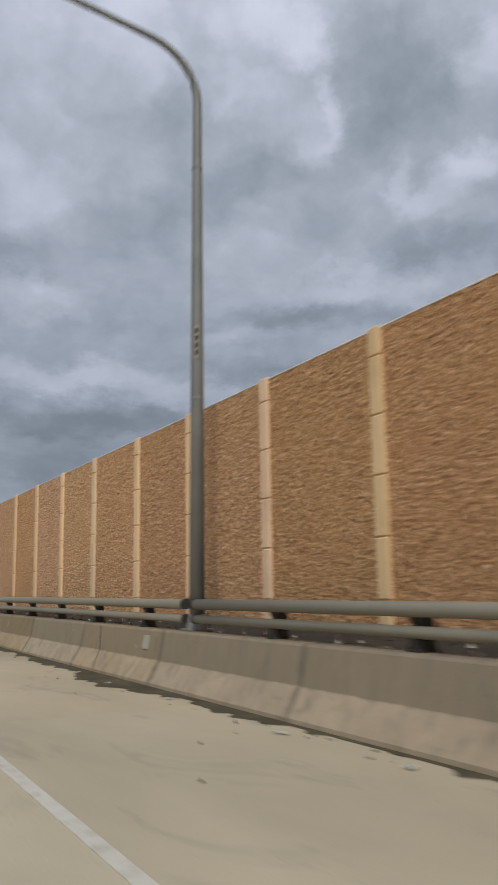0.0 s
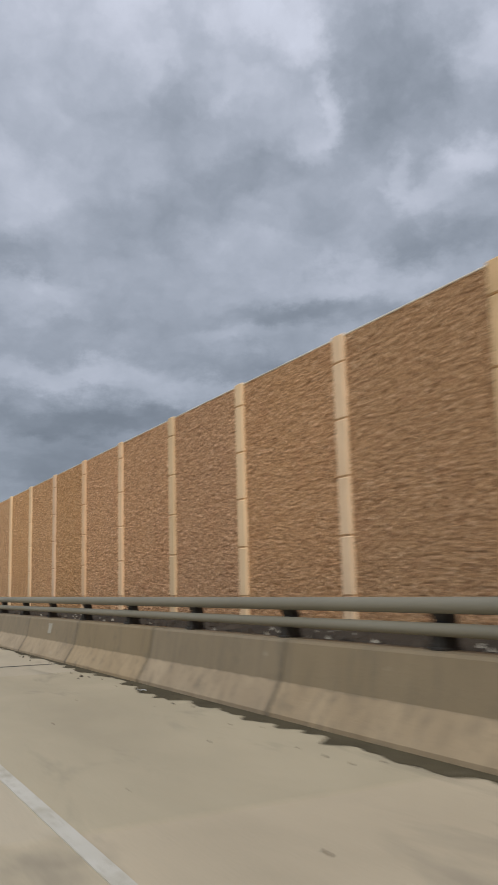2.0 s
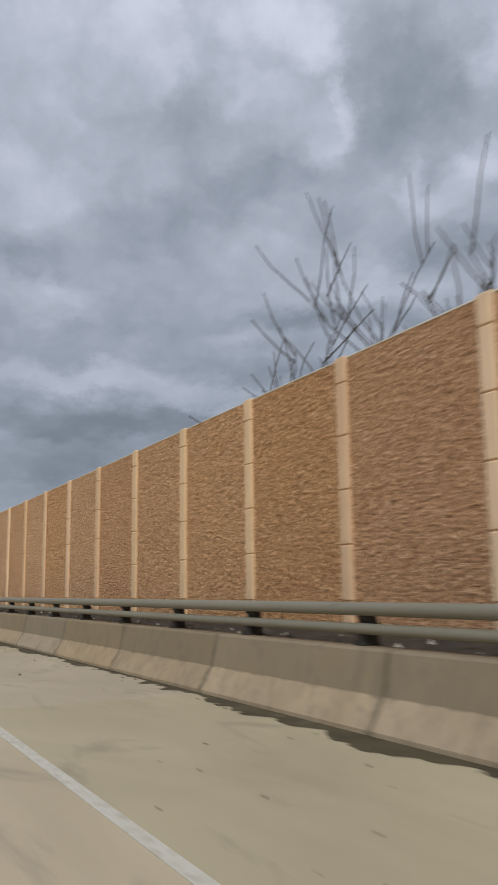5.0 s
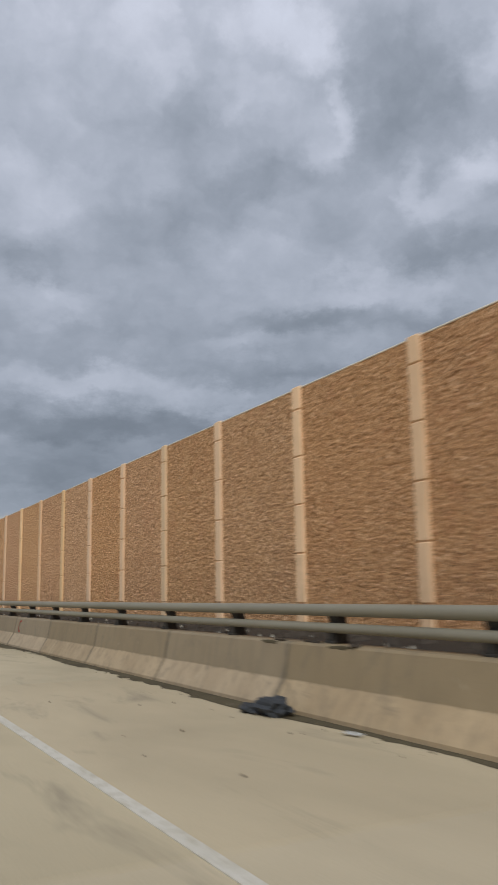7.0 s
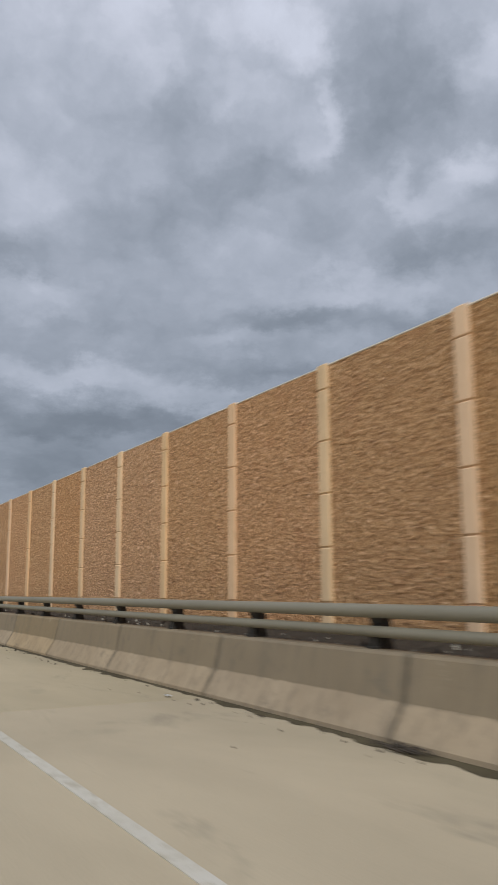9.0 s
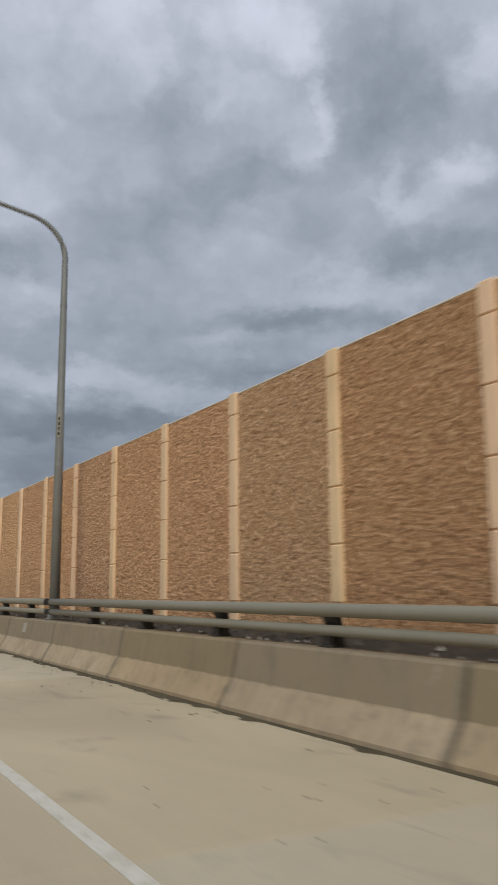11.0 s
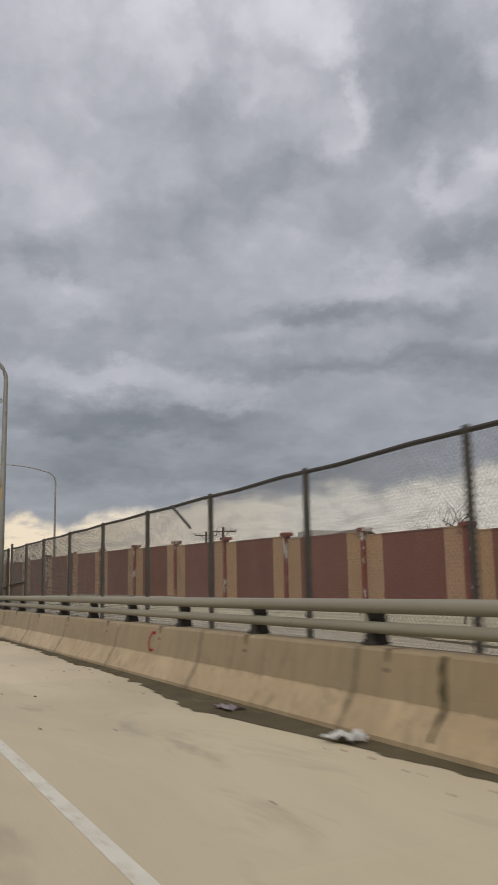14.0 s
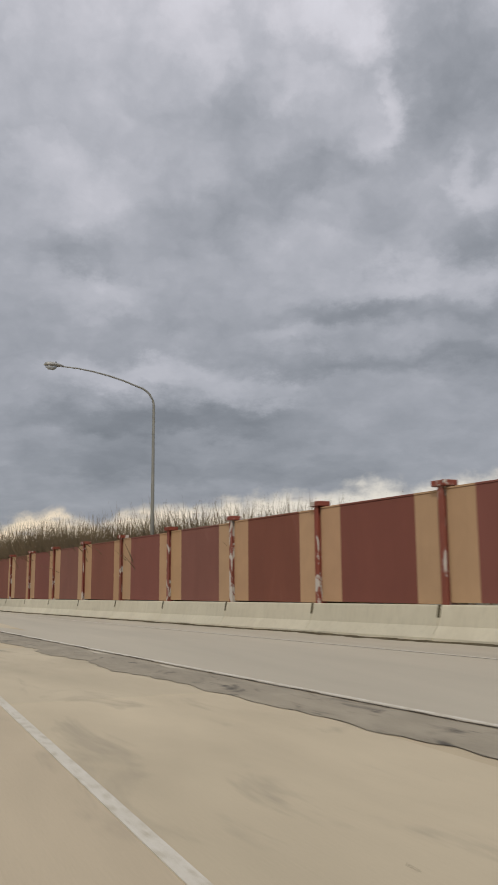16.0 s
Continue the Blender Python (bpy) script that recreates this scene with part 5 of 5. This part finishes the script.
tagged(new("scrub", me), "dark leafless scrub between the ramp wall and the houses", "scrub", kind="stuff")

# ---- litter along the shoulder ----
rng = random.Random(33)


def islands(bm):
    """For each loose piece in a bmesh, a function that builds it alone."""
    left, found = set(bm.faces), []
    while left:
        stack, faces_ = [left.pop()], []
        while stack:
            f_ = stack.pop()
            faces_.append(f_)
            for e_ in f_.edges:
                for g_ in e_.link_faces:
                    if g_ in left:
                        left.discard(g_)
                        stack.append(g_)
        found.append([[v.co.copy() for v in f_.verts] for f_ in faces_])

    def maker(polys):
        def build(b):
            for poly in polys:
                b.faces.new([b.verts.new(c) for c in poly])
            bmesh.ops.remove_doubles(b, verts=b.verts, dist=1e-5)
        return build

    return [maker(p) for p in found]


def litter(name, label, category, build, material, at, smooth=False):
    bm = bmesh.new()
    build(bm)
    if name in ("paper", "cloth", "cardboard", "plastic_bag"):
        pieces = islands(bm)
        if len(pieces) > 1:
            bm.free()
            for piece in pieces:
                first = litter(name, label, category, piece, material, at, smooth)
            return first
    o = mesh_object(name, bm, material, smooth=smooth)
    o.location = at
    return tagged(o, label, category, kind="stuff" if name in ("branch", "leaf_pile", "reed_pile") else "")


def twigs_bundle(n_, spread, long_, seed):
    r_ = random.Random(seed)

    def build(bm):
        for _ in range(n_):
            p = Vector((r_.gauss(0, spread * 0.35), r_.gauss(0, spread), 0.012))
            q = r_.uniform(-0.6, 0.6) + 1.57
            d = Vector((math.cos(q), math.sin(q), 0)) * long_ * r_.uniform(0.4, 1.0)
            tube(bm, [p, p + d * 0.5 + Vector((0, 0, r_.uniform(0.004, 0.05))), p + d + Vector((r_.gauss(0, 0.05), 0, r_.uniform(0, 0.03)))], [0.007, 0.006, 0.003], 4)
    return build


def bucket(bm):
    """A white plastic pail lying on its side, with rim and bottom."""
    ring = [(0.0, 0.0), (0.13, 0.0), (0.135, 0.01), (0.15, 0.34), (0.162, 0.345), (0.162, 0.37), (0.148, 0.37), (0.13, 0.02), (0.0, 0.02)]
    n_ = 20
    prev = None
    rot = Matrix.Translation((0, 0, 0.15)) @ Matrix.Rotation(radians(28), 4, "Z") @ Matrix.Rotation(radians(94), 4, "X")
    for q in range(n_ + 1):
        w_ = 2 * math.pi * q / n_
        cur = [bm.verts.new(rot @ Vector((r * math.cos(w_), r * math.sin(w_), z - 0.18))) for r, z in ring] if q < n_ else start
        if prev is None:
            start = cur
        else:
            for i in range(len(ring) - 1):
                bm.faces.new((prev[i], cur[i], cur[i + 1], prev[i + 1]))
        prev = cur
    bmesh.ops.remove_doubles(bm, verts=bm.verts, dist=0.0005)


litter("bucket", "white plastic pail lying on its side in the gutter", "bucket", bucket, M_WHITE, (4.06, 511.5, 0.012), smooth=True)
litter("cardboard", "torn brown cardboard and leaves beside the pail", "cardboard", lambda bm: [sheet(bm, (0.05 * i, -0.16 * i, 0), 0.3, 0.28, 2 + i, 0.22, i) for i in range(4)], M_CARD, (4.16, 510.5, 0))
litter("cloth", "lilac cloth lying flat in the dirt", "cloth", lambda bm: sheet(bm, (0, 0, 0), 0.28, 0.6, 5, 0.07, 0.3), M_LILAC, (4.12, 508.1, 0))
litter("rock", "dark lump of torn tyre in the gutter", "tyre scrap", lambda bm: lump(bm, (0, 0, 0.06), (0.12, 0.26, 0.08), 4, 0.5), M_BLACK, (4.17, 506.3, 0))
litter("paper_cup", "small crushed pale paper cup", "cup", lambda bm: tube(bm, [(0, 0, 0.04), (0.03, 0.12, 0.05)], [0.035, 0.045], 10), M_WHITE, (3.98, 506.0, 0))
litter("cloth", "lilac rag in the gutter", "cloth", lambda bm: sheet(bm, (0, 0, 0), 0.25, 0.5, 8, 0.06, 0.2), M_LILAC, (4.08, 514.1, 0))
litter("trash_bag", "black plastic trash bag slumped against the barrier", "trash bag", lambda bm: (lump(bm, (0, -0.12, 0.16), (0.22, 0.32, 0.20), 3, 0.55, 3), lump(bm, (-0.1, 0.35, 0.07), (0.2, 0.3, 0.09), 9, 0.6, 3)), M_DENIM, (4.05, 528.2, 0))
litter("cardboard", "orange-brown flattened box behind the trash bag", "cardboard", lambda bm: [sheet(bm, (0, 0.2 * i, 0), 0.3, 0.5, 12 + i, 0.09, 0.2) for i in range(2)], M_YELLOW, (3.98, 529.3, 0))
litter("cloth", "lilac and pale rags strewn along the gutter", "rags", lambda bm: [sheet(bm, (0.05 * i, 0.45 * i, 0), 0.24, 0.42, 20 + i, 0.06, i * 0.7) for i in range(4)], M_LILAC, (3.98, 521.8, 0))
litter("plastic_bag", "white plastic bag heaped in the gutter", "plastic bag", lambda bm: lump(bm, (0, 0, 0.07), (0.14, 0.26, 0.09), 6, 0.5, 3), M_WHITE, (4.15, 520.4, 0))
litter("reed_pile", "heap of brown reeds and leaves in the gutter", "leaf heap", twigs_bundle(90, 0.45, 0.35, 3), M_CARD, (4.05, 519.9, 0.01))
litter("weed", "small dry weed growing at the barrier joint", "weed", lambda bm: [tube(bm, [(0, 0, 0), (-0.08 + 0.02 * i, 0.05 * (i - 3), 0.16 + 0.03 * (i % 3)), (-0.12 + 0.03 * i, 0.09 * (i - 3), 0.26 + 0.03 * (i % 2))], [0.012, 0.010, 0.003], 4) for i in range(7)], M_BRUSH, (4.28, 523.6, 0.0))
litter("paper", "flat white paper in the gutter", "paper", lambda bm: sheet(bm, (0, 0, 0), 0.16, 0.42, 31, 0.02, 0.1), M_WHITE, (4.12, 457.5, 0))
litter("paper", "flat white paper in the gutter", "paper", lambda bm: sheet(bm, (0, 0, 0), 0.2, 0.36, 33, 0.03, 0.2), M_WHITE, (4.12, 454.9, 0))
litter("leaf_pile", "heap of brown leaves, paper and wrappers in the gutter", "leaf heap", lambda bm: [sheet(bm, (rng.gauss(0, 0.15), rng.gauss(0, 0.8), 0), 0.09, 0.13, 40 + i, 0.09, i, 5) for i in range(34)], M_CARD, (4.08, 425.3, 0))
litter("paper", "crumpled white paper among leaves", "paper", lambda bm: [sheet(bm, (0.35 * wobble(i * 2.7, 3), 0.33 * i - 1.8, 0), 0.09, 0.12, 60 + i, 0.07, i, 5) for i in range(12)], M_WHITE, (4.05, 424.9, 0))
litter("rock", "dark lump of rubber in the gutter", "tyre scrap", lambda bm: lump(bm, (0, 0, 0.05), (0.10, 0.18, 0.07), 14, 0.5), M_BLACK, (4.22, 423.9, 0))
litter("wrapper", "yellow paper wrapper crumpled in the gutter", "wrapper", lambda bm: sheet(bm, (0, 0, 0), 0.26, 0.36, 70, 0.10, 0.4), M_YELLOW, (4.15, 471.9, 0))
litter("paper", "white scraps of paper beside the wrapper", "paper", lambda bm: [sheet(bm, (0.05 * i, 0.5 * (i - 1), 0), 0.12, 0.2, 75 + i, 0.06, i) for i in range(4)], M_WHITE, (4.08, 472.1, 0))
litter("paper", "white scraps strewn in dark dirt", "paper", lambda bm: [sheet(bm, (0.08 * wobble(i * 1.9, 5) - 0.05 * (i % 3), 1.1 * i, 0), 0.10, 0.24, 85 + i, 0.04, i) for i in range(9)], M_WHITE, (4.08, 473.9, 0))
litter("cloth", "pale flattened rag in the gutter", "cloth", lambda bm: sheet(bm, (0, 0, 0), 0.22, 0.34, 90, 0.05, 0.2), M_LILAC, (4.03, 489.4, 0))
litter("plastic_bag", "white crumpled plastic in the gutter", "plastic bag", lambda bm: sheet(bm, (0, 0, 0), 0.24, 0.34, 95, 0.10, 0.5), M_WHITE, (4.08, 487.1, 0))
litter("cloth", "lilac rag near the end of the barrier", "cloth", lambda bm: sheet(bm, (0, 0, 0), 0.18, 0.34, 99, 0.08, 0.5), M_LILAC, (3.96, 539.9, 0))
litter("plastic_bag", "flat white plastic bag in the dirt", "plastic bag", lambda bm: sheet(bm, (0, 0, 0), 0.15, 0.26, 101, 0.06, 0.2), M_WHITE, (4.02, 537.4, 0))
litter("plastic_bag", "small white plastic scrap", "plastic bag", lambda bm: sheet(bm, (0, 0, 0), 0.16, 0.3, 103, 0.06, 0.2), M_WHITE, (4.05, 546.2, 0))
litter("cloth", "dark rolled cloth lying in the gutter", "cloth", lambda bm: (lump(bm, (0, 0, 0.09), (0.16, 0.30, 0.11), 16, 0.5, 3), lump(bm, (-0.12, 0.32, 0.05), (0.10, 0.2, 0.06), 18, 0.5)), M_DENIM, (4.12, 251.0, 0))
litter("can", "small white can on the barrier foot", "can", lambda bm: tube(bm, [(0, 0, 0.035), (0.02, 0.13, 0.035)], 0.034, 12), M_WHITE, (4.22, 251.5, 0))
litter("paper", "small white paper in wet dirt", "paper", lambda bm: sheet(bm, (0, 0, 0), 0.12, 0.22, 111, 0.02, 0.3), M_WHITE, (4.1, 249.4, 0))
litter("paper", "crumpled pale paper on the shoulder", "paper", lambda bm: sheet(bm, (0, 0, 0), 0.30, 0.55, 113, 0.09, 0.2), M_WHITE, (3.95, 275.3, 0))
litter("branch", "dark broken branch with dead leaves", "branch", twigs_bundle(26, 0.30, 0.5, 5), M_BARK, (4.10, 96.3, 0.01))
litter("branch", "thin broken twigs on the shoulder", "branch", twigs_bundle(9, 0.22, 0.7, 6), M_BARK, (3.68, 92.7, 0.01))
litter("branch", "heap of dark twigs and leaves in the gutter", "branch", twigs_bundle(60, 0.6, 0.6, 7), M_BARK, (3.98, 130.2, 0.01))
litter("branch", "forked dead twig on the shoulder", "branch", twigs_bundle(7, 0.12, 0.6, 8), M_BARK, (3.34, 48.2, 0.01))
litter("wrapper", "crumpled red wrapper in the gutter", "wrapper", lambda bm: sheet(bm, (0, 0, 0), 0.16, 0.4, 120, 0.07, 0.2), M_RED, (4.02, 34.9, 0))
litter("stick", "dark stick lying on the shoulder", "stick", twigs_bundle(2, 0.05, 0.9, 9), M_BARK, (3.50, 231.0, 0.01))
litter("branch", "dead twigs and leaves along the gutter", "branch", twigs_bundle(50, 0.8, 0.5, 10), M_BARK, (3.95, 306.4, 0.01))
litter("leaf_pile", "clump of dark wet leaves at a barrier joint", "leaf heap", twigs_bundle(40, 0.14, 0.25, 12), M_BARK, (4.20, 315.7, 0.01))
for y in (5.2, 7.0, 9.9, 12.0, 13.9, 23.4, 44.5, 66.0, 79.0, 105.5, 147.0, 247.0, 320.2, 405.5):
    litter("paper_scrap", "small white paper scrap in the dirt", "paper", lambda bm: sheet(bm, (0, 0, 0), 0.07, 0.14, 130 + y, 0.02, y), M_WHITE, (4.0 + 0.14 * wobble(y, 5.0), y, 0))

# sprayed survey letters on the barrier's face
c_mark = None
for y, z in ((402.65, 0.52), (425.50, 0.50), (471.92, 0.56), (493.32, 0.52), (520.12, 0.45), (266.00, 0.53), (286.15, 0.55), (543.34, 0.2)):
    bm = bmesh.new()
    n_ = 14
    ring = []
    for q in range(n_ + 1):
        w_ = radians(55 + 250 * q / n_)
        for r in (0.09, 0.12):
            ring.append(bm.verts.new((-0.003, -math.cos(w_) * r * 1.5, math.sin(w_) * r * 1.3)))
    for q in range(n_):
        bm.faces.new((ring[2 * q], ring[2 * q + 1], ring[2 * q + 3], ring[2 * q + 2]))
    bmesh.ops.solidify(bm, geom=bm.faces[:], thickness=0.003)
    o = tagged(mesh_object("spray_mark", bm, M_RED), "red sprayed letter C on the concrete barrier", "spray mark", "sprayed marks")
    mark_x = 4.475 + (z - 0.34) * 0.19 if y < 541 else 4.306 + (z - 0.05) * 0.42
    tilt = slope if y < 541 else radians(24)
    o.matrix_world = pose(mark_x - 0.004, y, z) @ Matrix.Rotation(tilt, 4, "Y")

# red sprayed spots
for y, z in ((130.2, 0.50), (107.9, 0.52)):
    bm = bmesh.new()
    rim = []
    for q in range(18):
        w_ = 2 * math.pi * q / 18
        k = 1 + 0.5 * noise.noise(Vector((math.cos(w_) * 2, math.sin(w_) * 2, y)))
        rim.append(bm.verts.new((-0.003, 0.11 * k * math.cos(w_), 0.055 * k * math.sin(w_))))
    bm.faces.new(rim)
    bmesh.ops.solidify(bm, geom=bm.faces[:], thickness=0.003)
    o = tagged(mesh_object("spray_mark", bm, M_RED), "red sprayed blotch on the concrete barrier", "spray mark", "sprayed marks")
    o.matrix_world = pose(4.475 + (z - 0.34) * 0.19 - 0.004, y, z) @ Matrix.Rotation(slope, 4, "Y")

# plain barrier on the far side of the lanes
bm = bmesh.new()
prism(bm, [(-13.6, 0.0), (-13.6, 0.8), (-13.35, 0.8), (-13.2, 0.33), (-12.95, 0.06), (-12.95, 0.0)], -60, 745)
tagged(mesh_object("median_barrier", bm, M_TAIL), "plain concrete median barrier", "barrier", kind="structure")

# open expansion joints across the shoulder where the bridge deck ends
for y in (540.75, 542.72, 242.7, 84.0):
    bm = bmesh.new()
    tube(bm, [(1.55, y + 0.1, 0.002), (2.6, y + 0.03, 0.002), (4.28, y - 0.05, 0.002)], 0.045, 6)
    for v in bm.verts:
        v.co.z = max(0.001, min(v.co.z, 0.008))
    tagged(mesh_object("expansion_joint", bm, M_JOINT), "dark expansion joint across the shoulder", "joint", kind="structure")

# broken concrete along the barrier's top edge
rng = random.Random(44)
for y0, y1, n_ in ((143.0, 149.5, 34), (436.2, 438.6, 16), (250.0, 252.0, 8)):
    bm = bmesh.new()
    for i in range(n_):
        r = rng.uniform(0.02, 0.06)
        lump(bm, (rng.uniform(4.57, 4.68), rng.uniform(y0, y1), 0.75 + r * 0.2), (r, r * rng.uniform(1, 2.4), r * 0.4), i, 0.5, 1)
    tagged(mesh_object("concrete_rubble", bm, M_LEDGE), "broken concrete crumbs along the barrier top edge", "rubble", kind="stuff")
    bm = bmesh.new()
    for i in range(max(3, n_ // 4)):
        lump(bm, (4.555, rng.uniform(y0, y1), 0.722), (0.012, rng.uniform(0.08, 0.3), rng.uniform(0.015, 0.03)), i + 50, 0.5, 2)
    tagged(mesh_object("spalled_edge", bm, M_GUTTER), "dark broken spalls along the barrier top edge", "spalling", kind="stuff")
litter("plastic_bag", "white plastic bag caught behind the rail", "plastic bag", lambda bm: (lump(bm, (0, 0, 0.07), (0.12, 0.22, 0.09), 26, 0.6, 3), lump(bm, (0, -0.5, 0.04), (0.07, 0.12, 0.05), 28, 0.6, 2)), M_WHITE, (5.15, 48.3, 0.74))
litter("paper", "folded white card on the ledge", "paper", lambda bm: sheet(bm, (0, 0, 0), 0.2, 0.45, 201, 0.08, 0.1), M_WHITE, (5.05, 145.6, 0.73))
litter("rag", "dark rag caught on top of the guard rail", "rag", lambda bm: (lump(bm, (0, 0, 0.05), (0.05, 0.14, 0.05), 31, 0.6, 3), lump(bm, (-0.05, 0.12, -0.03), (0.03, 0.08, 0.09), 33, 0.6, 2)), M_BLACK, (4.725, 25.5, 1.17))

# cracks that run down the barrier's face, with dirt in them
def face_x(z):
    """The barrier's face at a height."""
    if z > 0.34:
        return 4.475 + (z - 0.34) * 0.19
    return 4.306 + (z - 0.055) * 0.593 if z > 0.055 else 4.306


def crack(y, top, bottom, wide, slant, seed):
    bm = bmesh.new()
    prev = None
    steps_n = 14
    for i in range(steps_n + 1):
        k = i / steps_n
        z = top + (bottom - top) * k
        at = y + slant * k + 0.05 * noise.noise(Vector((seed, z * 7.0, 0.0))) + 0.02 * noise.noise(Vector((seed, z * 21.0, 4.0)))
        half = wide * 0.5 * (0.55 + 0.45 * math.sin(math.pi * min(1.0, k + 0.12))) * (1 + 0.6 * noise.noise(Vector((seed, z * 16.0, 9.0))))
        row = [bm.verts.new((face_x(z) - 0.004, at - half, z)), bm.verts.new((face_x(z) - 0.004, at + half, z))]
        if prev:
            bm.faces.new((prev[0], prev[1], row[1], row[0]))
        prev = row
    bmesh.ops.solidify(bm, geom=bm.faces[:], thickness=0.003)
    tagged(mesh_object("crack", bm, M_GUTTER), "dark dirt-filled crack down the barrier face", "crack", "cracks in the barrier")


for i, (y, top, bottom, wide, slant) in enumerate(((40.9, 0.72, 0.06, 0.055, -0.10), (109.5, 0.72, 0.05, 0.06, -0.12), (403.5, 0.72, 0.30, 0.05, 0.05), (403.9, 0.68, 0.10, 0.045, 0.18),
                                                 (404.4, 0.72, 0.22, 0.06, -0.10), (404.9, 0.66, 0.12, 0.04, -0.22), (408.6, 0.72, 0.04, 0.05, -0.25), (14.2, 0.72, 0.06, 0.035, -0.28),
                                                 (25.6, 0.74, 0.35, 0.03, 0.02), (146.2, 0.74, 0.42, 0.045, 0.0), (311.5, 0.73, 0.30, 0.05, -0.05), (486.3, 0.74, 0.10, 0.09, -0.05), (540.6, 0.70, 0.05, 0.07, -0.15))):
    crack(y, top, bottom, wide, slant, i * 1.7)
# the tail's top is broken open along its back
bm = bmesh.new()
for i in range(26):
    lump(bm, (4.72 + 0.05 * wobble(i * 1.3, 2.0), 541.3 + i * 0.26, 0.425 - 0.0055 * i), (rng.uniform(0.02, 0.05), rng.uniform(0.10, 0.2), rng.uniform(0.008, 0.02)), i + 90, 0.5, 1)
tagged(mesh_object("spalled_edge", bm, M_GUTTER), "dark broken seam along the top of the low barrier end", "spalling", kind="stuff")
